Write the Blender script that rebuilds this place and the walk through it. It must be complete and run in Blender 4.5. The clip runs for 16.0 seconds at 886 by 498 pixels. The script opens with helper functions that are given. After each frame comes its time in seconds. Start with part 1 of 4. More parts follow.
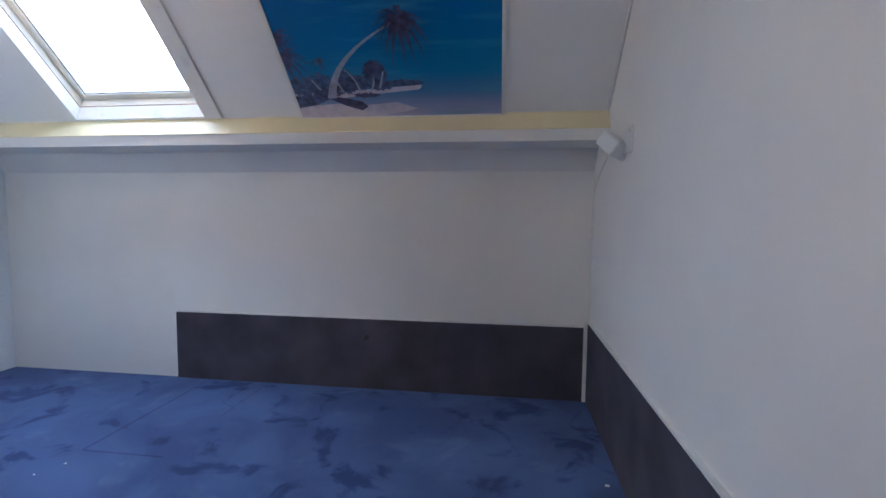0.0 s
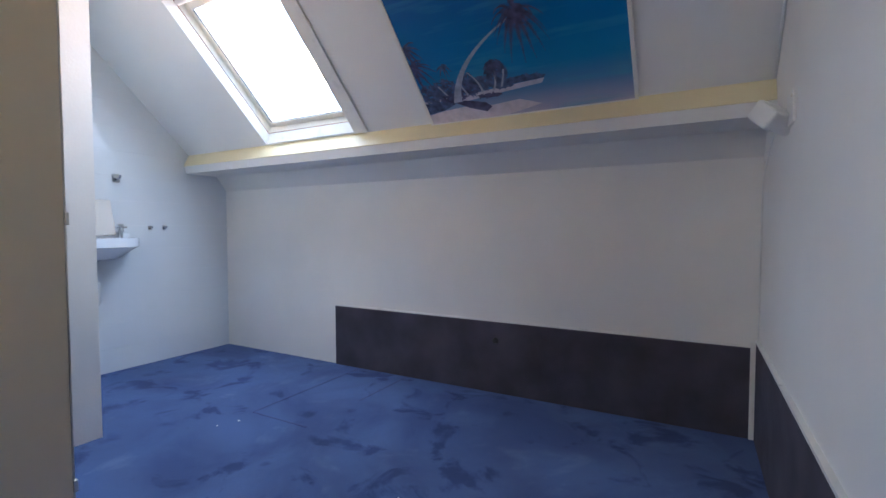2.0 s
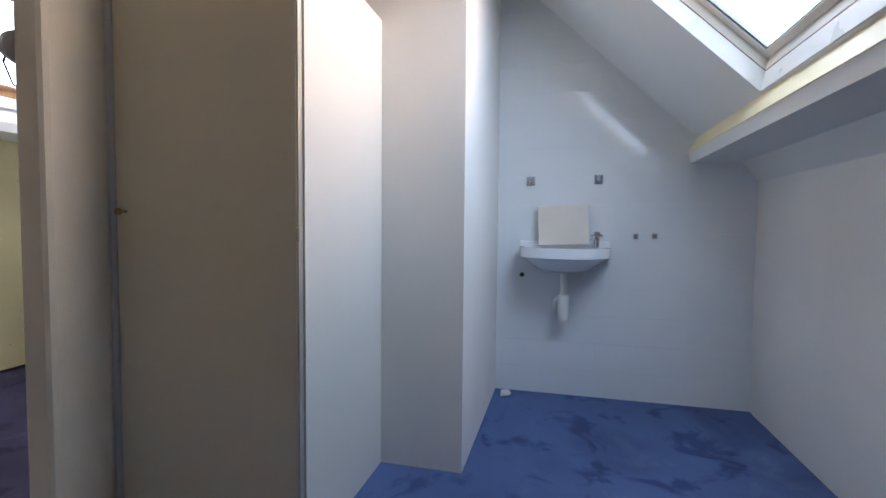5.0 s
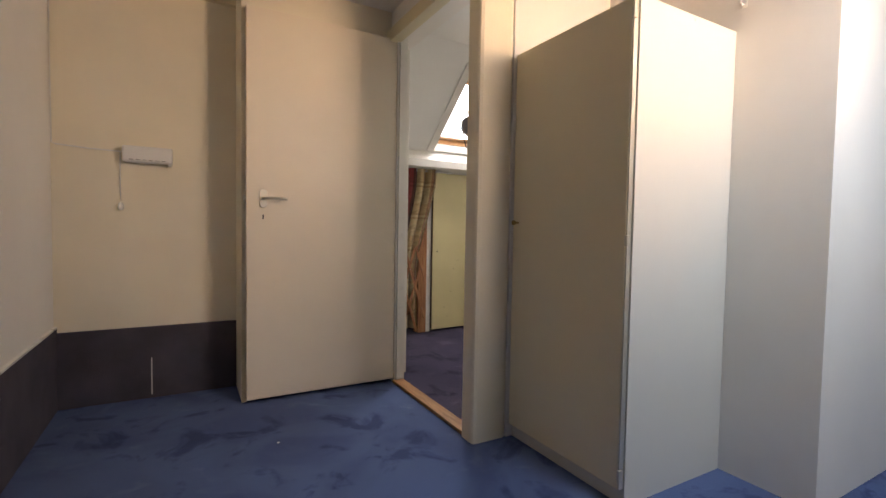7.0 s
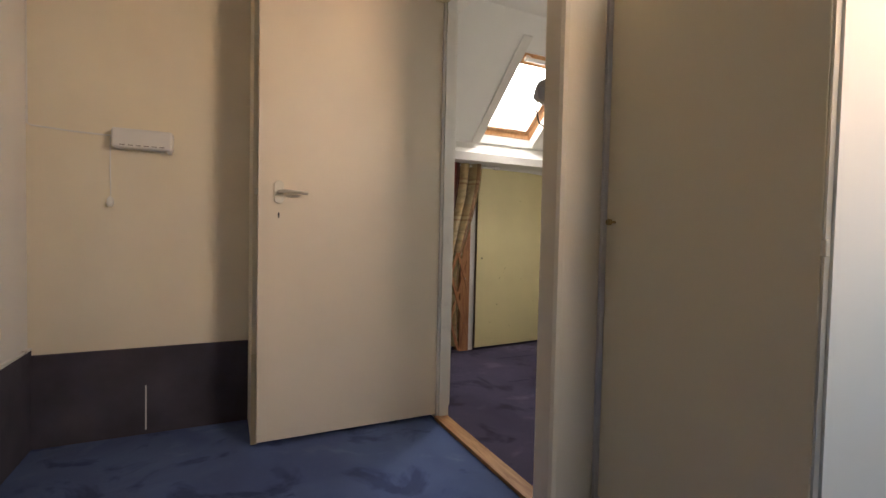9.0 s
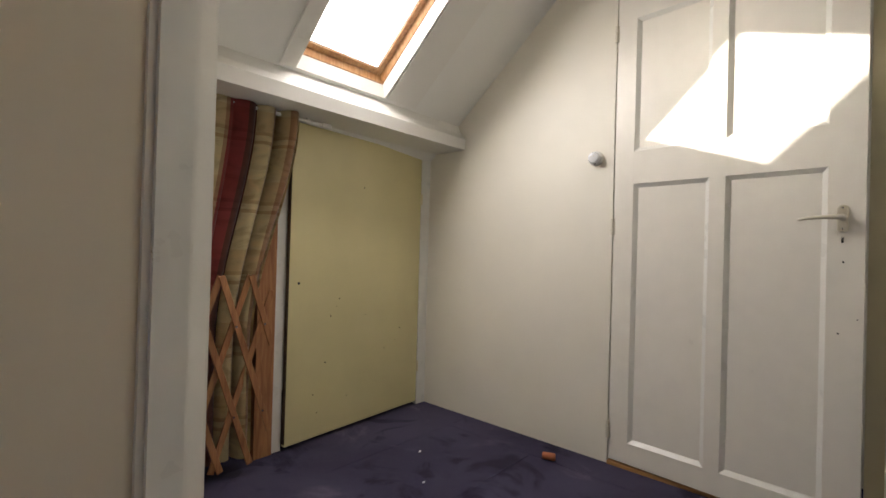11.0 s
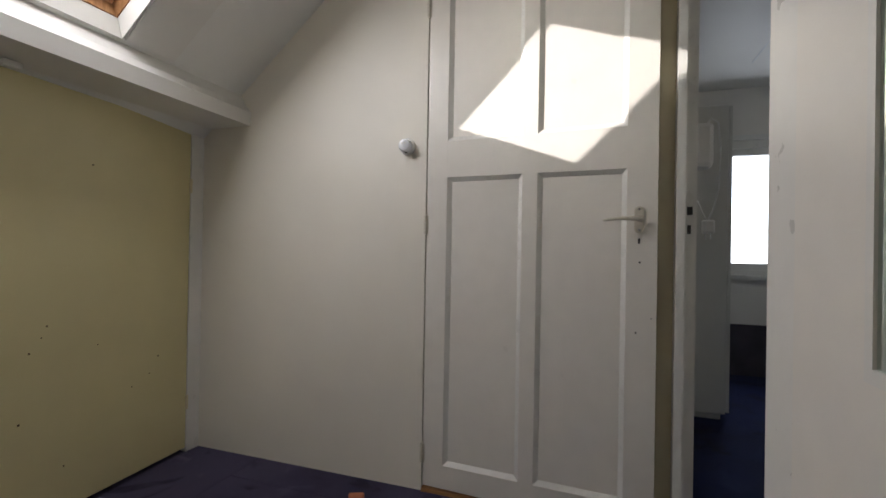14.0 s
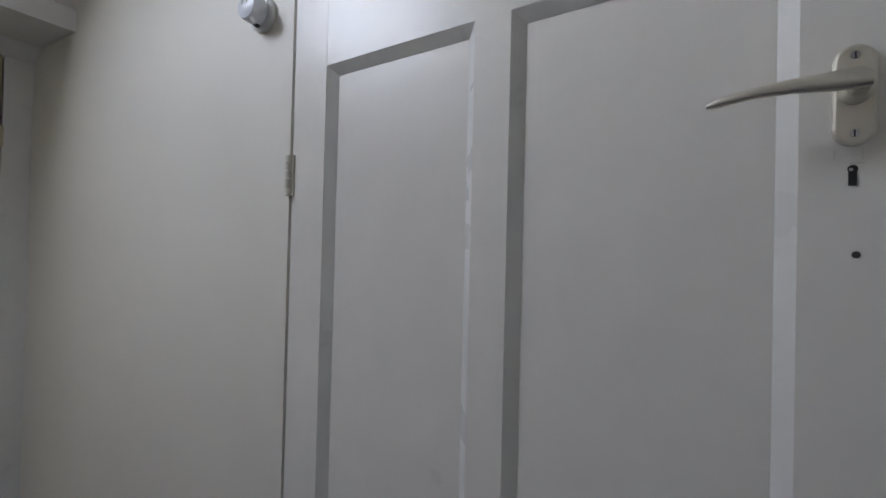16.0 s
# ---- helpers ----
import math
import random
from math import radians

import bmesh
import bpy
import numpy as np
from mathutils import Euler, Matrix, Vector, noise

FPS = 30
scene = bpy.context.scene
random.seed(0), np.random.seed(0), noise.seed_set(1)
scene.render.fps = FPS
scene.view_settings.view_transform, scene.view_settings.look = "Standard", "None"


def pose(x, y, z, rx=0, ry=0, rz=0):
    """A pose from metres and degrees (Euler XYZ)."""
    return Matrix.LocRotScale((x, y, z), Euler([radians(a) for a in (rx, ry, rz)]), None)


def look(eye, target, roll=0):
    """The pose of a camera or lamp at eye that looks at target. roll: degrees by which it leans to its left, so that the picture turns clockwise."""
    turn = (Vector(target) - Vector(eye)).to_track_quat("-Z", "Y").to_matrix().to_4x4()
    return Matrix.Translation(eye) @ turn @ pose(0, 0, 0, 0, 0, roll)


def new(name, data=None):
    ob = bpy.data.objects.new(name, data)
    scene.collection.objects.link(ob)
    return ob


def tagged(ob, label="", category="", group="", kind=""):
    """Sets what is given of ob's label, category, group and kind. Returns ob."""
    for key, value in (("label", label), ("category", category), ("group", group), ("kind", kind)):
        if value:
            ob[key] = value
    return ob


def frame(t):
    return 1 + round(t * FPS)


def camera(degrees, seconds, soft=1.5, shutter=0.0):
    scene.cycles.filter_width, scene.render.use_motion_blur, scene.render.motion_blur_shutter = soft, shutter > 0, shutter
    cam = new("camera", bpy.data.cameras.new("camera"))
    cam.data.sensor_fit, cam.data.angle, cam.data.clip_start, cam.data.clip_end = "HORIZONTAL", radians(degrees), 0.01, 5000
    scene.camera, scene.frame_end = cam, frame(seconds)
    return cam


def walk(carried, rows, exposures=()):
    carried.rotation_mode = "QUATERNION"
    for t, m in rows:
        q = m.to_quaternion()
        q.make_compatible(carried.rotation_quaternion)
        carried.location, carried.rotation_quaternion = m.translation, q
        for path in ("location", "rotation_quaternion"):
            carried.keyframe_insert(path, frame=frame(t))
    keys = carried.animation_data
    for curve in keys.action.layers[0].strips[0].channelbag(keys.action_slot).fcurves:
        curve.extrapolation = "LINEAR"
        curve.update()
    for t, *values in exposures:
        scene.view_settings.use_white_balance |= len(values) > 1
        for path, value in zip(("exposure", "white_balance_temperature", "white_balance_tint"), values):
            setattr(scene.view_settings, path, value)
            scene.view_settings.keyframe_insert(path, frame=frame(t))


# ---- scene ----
cam = camera(87.9, 16.0)
PATH = [
    (0, (-0.426, -2.336, 0.927), (-0.692, -0.359, 0.782), 0.5),
    (0.5, (-0.289, -2.23, 0.846), (-0.962, -0.349, 0.752), 0.4),
    (1, (-0.236, -2.204, 0.84), (-1.109, -0.406, 0.755), 0.4),
    (1.5, (-0.23, -2.231, 0.852), (-1.172, -0.469, 0.767), 0.1),
    (2.5, (-0.228, -2.24, 0.868), (-1.201, -0.495, 0.789), -0.1),
    (3, (-0.259, -2.168, 0.917), (-1.299, -0.461, 0.835), 0.0),
    (3.5, (-0.393, -1.922, 0.959), (-1.755, -0.46, 0.872), -0.0),
    (4, (-0.506, -1.614, 0.95), (-2.24, -0.621, 0.869), -0.2),
    (4.5, (-0.631, -1.263, 0.932), (-2.604, -0.945, 0.849), 0.2),
    (5, (-0.739, -0.947, 0.914), (-2.677, -1.434, 0.82), 0.5),
    (5.2, (-0.734, -0.841, 0.903), (-2.58, -1.605, 0.809), 0.6),
    (7.5, (-0.539, -0.593, 0.924), (-1.437, -2.378, 0.841), 1.1),
    (8, (-0.548, -0.609, 0.929), (-1.407, -2.413, 0.849), 1.2),
    (8.2, (-0.555, -0.641, 0.93), (-1.397, -2.453, 0.85), 1.2),
    (10.3, (-1.183, -2.116, 0.85), (-2.317, -3.764, 0.88), 2.3),
    (10.5, (-1.26, -2.21, 0.855), (-2.495, -3.783, 0.885), 2.1),
    (11, (-1.461, -2.392, 0.873), (-2.942, -3.736, 0.887), 1.6),
    (11.5, (-1.57, -2.489, 0.871), (-3.282, -3.522, 0.888), 1.4),
    (12, (-1.637, -2.521, 0.872), (-3.459, -3.345, 0.897), 1.2),
    (12.5, (-1.648, -2.54, 0.87), (-3.513, -3.261, 0.898), 1.3),
    (13.5, (-1.659, -2.543, 0.871), (-3.549, -3.197, 0.908), 1.1),
    (14, (-1.772, -2.545, 0.901), (-3.663, -3.196, 0.912), 1.0),
    (14.3, (-1.903, -2.594, 0.93), (-3.787, -3.266, 0.928), 0.9),
    (14.5, (-1.984, -2.615, 0.923), (-3.859, -3.309, 0.93), 0.9),
    (15, (-2.275, -2.624, 0.906), (-4.115, -3.408, 0.904), 0.7),
    (15.5, (-2.589, -2.599, 0.901), (-4.376, -3.497, 0.884), 0.6),
    (16, (-2.832, -2.539, 0.869), (-4.566, -3.536, 0.892), 1.4),
]
walk(cam, [(t, look(eye, target, roll)) for t, eye, target, roll in PATH], [(0, 1.50, 5100, 13), (2.5, 1.55, 5250, 13), (4, 1.42, 5400, 14), (5, 0.97, 5400, 13), (7.5, 1.15, 6700, 15),
      (8.2, 1.15, 6700, 15), (10.3, 1.1, 6450, 12), (11, 0.9, 6500, 12), (11.5, 0.45, 6450, 12), (12, 0.35, 6300, 12), (13.5, 0.30, 6050, 12),
      (14.5, 0.08, 5950, 14), (15.5, 0.12, 5500, 13), (16, 0.2, 5300, 13)])

# ---- light ----
SUN_WAY = Vector((-0.88, 1.36, -0.50))
world = bpy.data.worlds.new("sky")
scene.world = world
world.use_nodes = True
wn = world.node_tree
sky = wn.nodes.new("ShaderNodeTexSky")
sky.sky_type, sky.sun_disc = "NISHITA", False
sky.sun_elevation = math.atan2(0.50, math.hypot(0.88, 1.36))
sky.sun_rotation = math.atan2(0.88, -1.36)
wn.links.new(sky.outputs[0], wn.nodes["Background"].inputs[0])
wn.nodes["Background"].inputs[1].default_value = 0.15
sun = new("sun", bpy.data.lights.new("sun", "SUN"))
sun.data.energy, sun.data.angle, sun.data.color = 5.0, radians(0.5), (1.0, 0.93, 0.82)
sun.matrix_world = look((3, -5, 6), Vector((3, -5, 6)) + SUN_WAY)


def sky_lamp(name, eye, way, w, h, watts, color, spread=180):
    lamp = new(name, bpy.data.lights.new(name, "AREA"))
    lamp.data.shape, lamp.data.size, lamp.data.size_y = "RECTANGLE", w, h
    lamp.data.energy, lamp.data.color, lamp.data.spread = watts, color, radians(spread)
    lamp.matrix_world = look(eye, Vector(eye) + Vector(way))


sky_lamp("skylight_lamp_bedroom", (-2.168, -0.5366, 1.7428), (0, -0.696, -0.718), 0.60, 0.68, 2.5, (0.80, 0.90, 1.0))
sky_lamp("skylight_lamp_bedroom_inner", (-2.168, -0.5478, 1.7313), (0, -0.696, -0.718), 0.58, 0.66, 2.3, (0.80, 0.90, 1.0))
# daylight thrown in level from the sunlit tiled roofs across the street
sky_lamp("roof_glow_bedroom", (-2.20, -0.42, 1.74), (0.40, -1, 0.22), 0.56, 0.26, 3.6, (1.0, 0.61, 0.31), 110)
sky_lamp("skylight_lamp_landing", (-2.602, -3.8347, 1.8735), (0, 0.648, -0.762), 0.37, 0.52, 3.9, (1.0, 0.97, 0.93))
sky_lamp("skylight_lamp_landing_inner", (-2.602, -3.824, 1.861), (0, 0.648, -0.762), 0.35, 0.50, 1.6, (1.0, 0.97, 0.93))
sky_lamp("window_lamp_far_room", (-6.10, -1.43, 1.27), (1, 0, 0), 0.60, 0.95, 6, (0.92, 0.96, 1.0))


# ---- materials ----
def shader(name, color, rough=0.6, metal=0.0, var=0.06, scale=6.0, bump=0.15, fine=120.0, depth=0.002, spec=0.5):
    m = bpy.data.materials.new(name)
    m.use_nodes = True
    t = m.node_tree
    b = t.nodes["Principled BSDF"]
    b.inputs["Metallic"].default_value = metal
    b.inputs["Specular IOR Level"].default_value = spec
    co = t.nodes.new("ShaderNodeTexCoord")
    n1 = t.nodes.new("ShaderNodeTexNoise")
    n1.inputs["Scale"].default_value, n1.inputs["Detail"].default_value = scale, 6
    n2 = t.nodes.new("ShaderNodeTexNoise")
    n2.inputs["Scale"].default_value, n2.inputs["Detail"].default_value = fine, 4
    ramp = t.nodes.new("ShaderNodeMapRange")
    ramp.inputs["From Min"].default_value, ramp.inputs["From Max"].default_value = 0.3, 0.7
    ramp.inputs["To Min"].default_value, ramp.inputs["To Max"].default_value = 1 - var, 1 + var
    mix = t.nodes.new("ShaderNodeVectorMath")
    mix.operation = "SCALE"
    mix.inputs[0].default_value = color
    rr = t.nodes.new("ShaderNodeMapRange")
    rr.inputs["To Min"].default_value, rr.inputs["To Max"].default_value = max(0.03, rough - 0.1), min(1, rough + 0.1)
    bp = t.nodes.new("ShaderNodeBump")
    bp.inputs["Strength"].default_value, bp.inputs["Distance"].default_value = bump, depth
    L = t.links.new
    L(co.outputs["Object"], n1.inputs["Vector"]), L(co.outputs["Object"], n2.inputs["Vector"])
    L(n1.outputs["Fac"], ramp.inputs["Value"]), L(ramp.outputs[0], mix.inputs["Scale"])
    L(mix.outputs[0], b.inputs["Base Color"])
    L(n1.outputs["Fac"], rr.inputs["Value"]), L(rr.outputs[0], b.inputs["Roughness"])
    L(n2.outputs["Fac"], bp.inputs["Height"]), L(bp.outputs[0], b.inputs["Normal"])
    return m


def ramp_color(t, stops):
    r = t.nodes.new("ShaderNodeValToRGB")
    el = r.color_ramp.elements
    while len(el) < len(stops):
        el.new(0.5)
    for e, (p, c) in zip(el, stops):
        e.position, e.color = p, (*c, 1)
    return r


def carpet(name, dark, mid, light):
    """Short pile carpet: trodden blotches at two scales and a fibre bump."""
    m = bpy.data.materials.new(name)
    m.use_nodes = True
    t, L = m.node_tree, m.node_tree.links.new
    b = t.nodes["Principled BSDF"]
    b.inputs["Roughness"].default_value, b.inputs["Specular IOR Level"].default_value = 0.95, 0.1
    b.inputs["Sheen Weight"].default_value, b.inputs["Sheen Roughness"].default_value = 0.06, 0.6
    co = t.nodes.new("ShaderNodeTexCoord")
    big = t.nodes.new("ShaderNodeTexNoise")
    big.inputs["Scale"].default_value, big.inputs["Detail"].default_value, big.inputs["Distortion"].default_value = 4.2, 5, 0.6
    big.inputs["Roughness"].default_value = 0.6
    r = ramp_color(t, [(0.37, dark), (0.45, mid), (0.60, mid), (0.72, light)])
    fib = t.nodes.new("ShaderNodeTexNoise")
    fib.inputs["Scale"].default_value, fib.inputs["Detail"].default_value = 260, 3
    mul = t.nodes.new("ShaderNodeMix")
    mul.data_type, mul.blend_type = "RGBA", "MULTIPLY"
    mul.inputs["Factor"].default_value = 0.35
    bp = t.nodes.new("ShaderNodeBump")
    bp.inputs["Strength"].default_value, bp.inputs["Distance"].default_value = 0.5, 0.004
    L(co.outputs["Object"], big.inputs["Vector"]), L(co.outputs["Object"], fib.inputs["Vector"])
    L(big.outputs["Fac"], r.inputs[0]), L(r.outputs[0], mul.inputs[6]), L(fib.outputs["Fac"], mul.inputs[7])
    wide = t.nodes.new("ShaderNodeTexNoise")
    wide.inputs["Scale"].default_value, wide.inputs["Detail"].default_value, wide.inputs["Distortion"].default_value = 1.5, 7, 1.2
    wr2 = ramp_color(t, [(0.38, (0.72, 0.70, 0.76)), (0.52, (0.95, 0.95, 0.95)), (0.68, (1.15, 1.15, 1.12))])
    mul2 = t.nodes.new("ShaderNodeMix")
    mul2.data_type, mul2.blend_type = "RGBA", "MULTIPLY"
    mul2.inputs["Factor"].default_value = 1.0
    L(co.outputs["Object"], wide.inputs["Vector"]), L(wide.outputs["Fac"], wr2.inputs[0])
    L(mul.outputs[2], mul2.inputs[6]), L(wr2.outputs[0], mul2.inputs[7]), L(mul2.outputs[2], b.inputs["Base Color"])
    L(fib.outputs["Fac"], bp.inputs["Height"]), L(bp.outputs[0], b.inputs["Normal"])
    return m


def wood(name, light, dark, rough=0.5, stretch=(14, 14, 1.2)):
    m = bpy.data.materials.new(name)
    m.use_nodes = True
    t, L = m.node_tree, m.node_tree.links.new
    b = t.nodes["Principled BSDF"]
    b.inputs["Roughness"].default_value = rough
    co, mp = t.nodes.new("ShaderNodeTexCoord"), t.nodes.new("ShaderNodeMapping")
    mp.inputs["Scale"].default_value = stretch
    n = t.nodes.new("ShaderNodeTexNoise")
    n.inputs["Scale"].default_value, n.inputs["Detail"].default_value, n.inputs["Distortion"].default_value = 5, 8, 0.8
    r = ramp_color(t, [(0.35, dark), (0.65, light)])
    bp = t.nodes.new("ShaderNodeBump")
    bp.inputs["Strength"].default_value, bp.inputs["Distance"].default_value = 0.2, 0.001
    L(co.outputs["Object"], mp.inputs[0]), L(mp.outputs[0], n.inputs["Vector"]), L(n.outputs["Fac"], r.inputs[0])
    L(r.outputs[0], b.inputs["Base Color"]), L(n.outputs["Fac"], bp.inputs["Height"]), L(bp.outputs[0], b.inputs["Normal"])
    return m


def glass(name):
    m = bpy.data.materials.new(name)
    m.use_nodes = True
    b = m.node_tree.nodes["Principled BSDF"]
    b.inputs["Roughness"].default_value, b.inputs["Transmission Weight"].default_value, b.inputs["IOR"].default_value = 0.0, 1.0, 1.1
    return m


def plaid():
    """Woven curtain: upright bands of cream, red and brown, crossed by thin tan stripes."""
    m = bpy.data.materials.new("plaid_curtain")
    m.use_nodes = True
    t, L = m.node_tree, m.node_tree.links.new
    b = t.nodes["Principled BSDF"]
    b.inputs["Roughness"].default_value, b.inputs["Sheen Weight"].default_value = 0.75, 0.3
    uv, sep = t.nodes.new("ShaderNodeUVMap"), t.nodes.new("ShaderNodeSeparateXYZ")
    L(uv.outputs[0], sep.inputs[0])
    fu = t.nodes.new("ShaderNodeMath")
    fu.operation = "FRACT"
    L(sep.outputs[0], fu.inputs[0])
    cream, tan, red, brown = (0.70, 0.58, 0.32), (0.46, 0.28, 0.15), (0.31, 0.045, 0.04), (0.13, 0.034, 0.02)
    r = ramp_color(t, [(0, cream), (0.15, tan), (0.18, red), (0.40, brown), (0.56, cream), (0.70, tan), (0.74, cream), (0.93, tan)])
    r.color_ramp.interpolation = "CONSTANT"
    L(fu.outputs[0], r.inputs[0])
    fv = t.nodes.new("ShaderNodeMath")
    fv.operation = "FRACT"
    L(sep.outputs[1], fv.inputs[0])
    g = ramp_color(t, [(0, (1, 1, 1)), (0.42, (0.62, 0.42, 0.33)), (0.47, (1, 1, 1)), (0.55, (0.62, 0.42, 0.33)), (0.60, (0.85, 0.72, 0.62)), (0.9, (1, 1, 1))])
    g.color_ramp.interpolation = "CONSTANT"
    L(fv.outputs[0], g.inputs[0])
    mul = t.nodes.new("ShaderNodeMix")
    mul.data_type, mul.blend_type = "RGBA", "MULTIPLY"
    mul.inputs["Factor"].default_value = 0.6
    L(r.outputs[0], mul.inputs[6]), L(g.outputs[0], mul.inputs[7])
    fig = t.nodes.new("ShaderNodeTexNoise")
    fig.inputs["Scale"].default_value, fig.inputs["Detail"].default_value, fig.inputs["Distortion"].default_value = 3.5, 4, 1.5
    fr = ramp_color(t, [(0.36, (0.80, 0.74, 0.70)), (0.5, (1, 1, 1)), (0.66, (1.12, 1.08, 1.05))])
    faded = t.nodes.new("ShaderNodeMix")
    faded.data_type, faded.blend_type = "RGBA", "MULTIPLY"
    faded.inputs["Factor"].default_value = 1.0
    L(uv.outputs[0], fig.inputs["Vector"]), L(fig.outputs["Fac"], fr.inputs[0])
    L(mul.outputs[2], faded.inputs[6]), L(fr.outputs[0], faded.inputs[7]), L(faded.outputs[2], b.inputs["Base Color"])
    wv = t.nodes.new("ShaderNodeTexNoise")
    wv.inputs["Scale"].default_value = 400
    bp = t.nodes.new("ShaderNodeBump")
    bp.inputs["Strength"].default_value, bp.inputs["Distance"].default_value = 0.3, 0.001
    co = t.nodes.new("ShaderNodeTexCoord")
    L(co.outputs["Object"], wv.inputs["Vector"]), L(wv.outputs["Fac"], bp.inputs["Height"]), L(bp.outputs[0], b.inputs["Normal"])
    return m


def poster_print():
    """Printed lagoon: deep blue above, turquoise streaks, pale sand at the foot."""
    m = bpy.data.materials.new("poster_print")
    m.use_nodes = True
    t, L = m.node_tree, m.node_tree.links.new
    b = t.nodes["Principled BSDF"]
    b.inputs["Roughness"].default_value = 0.42
    uv, sep = t.nodes.new("ShaderNodeUVMap"), t.nodes.new("ShaderNodeSeparateXYZ")
    mp, n = t.nodes.new("ShaderNodeMapping"), t.nodes.new("ShaderNodeTexNoise")
    mp.inputs["Scale"].default_value, mp.inputs["Rotation"].default_value = (1.2, 7, 1), (0, 0, -0.22)
    n.inputs["Scale"].default_value, n.inputs["Detail"].default_value = 1.6, 5
    L(uv.outputs[0], mp.inputs[0]), L(mp.outputs[0], n.inputs["Vector"]), L(uv.outputs[0], sep.inputs[0])
    r = ramp_color(t, [(0.0, (0.46, 0.44, 0.56)), (0.06, (0.36, 0.38, 0.54)), (0.17, (0.10, 0.25, 0.46)), (0.30, (0.02, 0.22, 0.45)), (0.5, (0.008, 0.17, 0.42)), (1, (0.004, 0.07, 0.28))])
    L(sep.outputs[1], r.inputs[0])
    st = ramp_color(t, [(0.52, (0, 0, 0)), (0.72, (0.5, 0.5, 0.5))])
    L(n.outputs["Fac"], st.inputs[0])
    mix = t.nodes.new("ShaderNodeMix")
    mix.data_type = "RGBA"
    mix.inputs[7].default_value = (0.10, 0.38, 0.52, 1)
    L(st.outputs[0], mix.inputs["Factor"]), L(r.outputs[0], mix.inputs[6]), L(mix.outputs[2], b.inputs["Base Color"])
    return m


WALL = shader("wall_paint_white", (0.84, 0.81, 0.75), 0.55, var=0.035, scale=2.5, bump=0.25, fine=90)
ROOF = shader("sloped_ceiling_white", (0.84, 0.83, 0.79), 0.6, var=0.03, scale=2.0, bump=0.2, fine=80)
CREAM = shader("cream_paint", (0.74, 0.66, 0.44), 0.4, var=0.05, scale=3, bump=0.15, fine=60)
YELLOW = shader("yellow_gloss_paint", (0.68, 0.60, 0.33), 0.16, var=0.05, scale=3, bump=0.12, fine=14, depth=0.004)
AGED = shader("aged_white_paint", (0.72, 0.67, 0.56), 0.35, var=0.08, scale=6, bump=0.15, fine=40)
WALLC = shader("wall_paint_cream", (0.84, 0.77, 0.60), 0.55, var=0.04, scale=2.5, bump=0.25, fine=90)
CUPF = shader("cream_cupboard_front", (0.82, 0.74, 0.52), 0.4, var=0.025, scale=2, bump=0.06, fine=30)
BEAMW = shader("matt_white_beam_paint", (0.82, 0.80, 0.75), 0.55, var=0.03, scale=1.5, bump=0.15, fine=60)
TRIM = shader("white_gloss_paint", (0.81, 0.79, 0.73), 0.3, var=0.03, scale=12, bump=0.06, fine=90, depth=0.001)
WALLW = shader("wall_paint_ivory", (0.86, 0.815, 0.71), 0.5, var=0.035, scale=2.5, bump=0.2, fine=90)
DOORW = shader("white_door_paint", (0.84, 0.80, 0.72), 0.32, var=0.02, scale=14, bump=0.1, fine=160)
LEAFC = shader("pale_door_paint", (0.82, 0.73, 0.58), 0.4, var=0.03, scale=3, bump=0.1, fine=40)
CUPB = shader("cupboard_laminate", (0.72, 0.70, 0.63), 0.4, var=0.02, scale=2, bump=0.06, fine=30)
CHARC = shader("charcoal_wall_carpet", (0.085, 0.077, 0.095), 0.95, var=0.25, scale=5, bump=0.6, fine=200, depth=0.004, spec=0.15)
TILE = shader("white_glazed_tile", (0.78, 0.80, 0.80), 0.0, var=0.02, scale=3, bump=0.06, fine=9)
GROUT = shader("grout", (0.80, 0.81, 0.81), 0.7)
CERAM = shader("white_ceramic", (0.84, 0.85, 0.86), 0.1, var=0.01, bump=0.02)
PLAST = shader("white_plastic", (0.80, 0.79, 0.75), 0.35, var=0.02, bump=0.04)
CHROME = shader("chrome", (0.62, 0.63, 0.65), 0.18, metal=1.0, var=0.05, bump=0.03)
ALU = shader("brushed_aluminium", (0.72, 0.68, 0.57), 0.38, metal=0.75, var=0.05, bump=0.1)
BLACK = shader("dark_metal", (0.03, 0.028, 0.025), 0.5)
RUST = shader("rusty_edge", (0.10, 0.065, 0.03), 0.8, var=0.5, scale=20, bump=0.4)
SLOTG = shader("shaded_plastic", (0.22, 0.20, 0.17), 0.7)
PINE = wood("varnished_pine", (0.60, 0.33, 0.14), (0.44, 0.21, 0.08), 0.35)
SLAT = wood("brown_wood", (0.46, 0.22, 0.09), (0.30, 0.12, 0.05), 0.5)
OAK = wood("threshold_wood", (0.50, 0.27, 0.10), (0.33, 0.15, 0.05), 0.5, (14, 1.2, 14))
BOARD = shader("cream_board", (0.66, 0.60, 0.52), 0.45, var=0.03)
TERRA = shader("terracotta", (0.42, 0.14, 0.06), 0.7, var=0.15, scale=30)
PAPER = shader("paper", (0.80, 0.80, 0.80), 0.8)
BLUE = carpet("blue_carpet", (0.060, 0.092, 0.235), (0.115, 0.172, 0.37), (0.165, 0.23, 0.43))
GREYB = carpet("greyish_blue_carpet", (0.028, 0.023, 0.055), (0.066, 0.056, 0.108), (0.13, 0.115, 0.18))
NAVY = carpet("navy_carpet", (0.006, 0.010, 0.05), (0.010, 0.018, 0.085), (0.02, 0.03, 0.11))
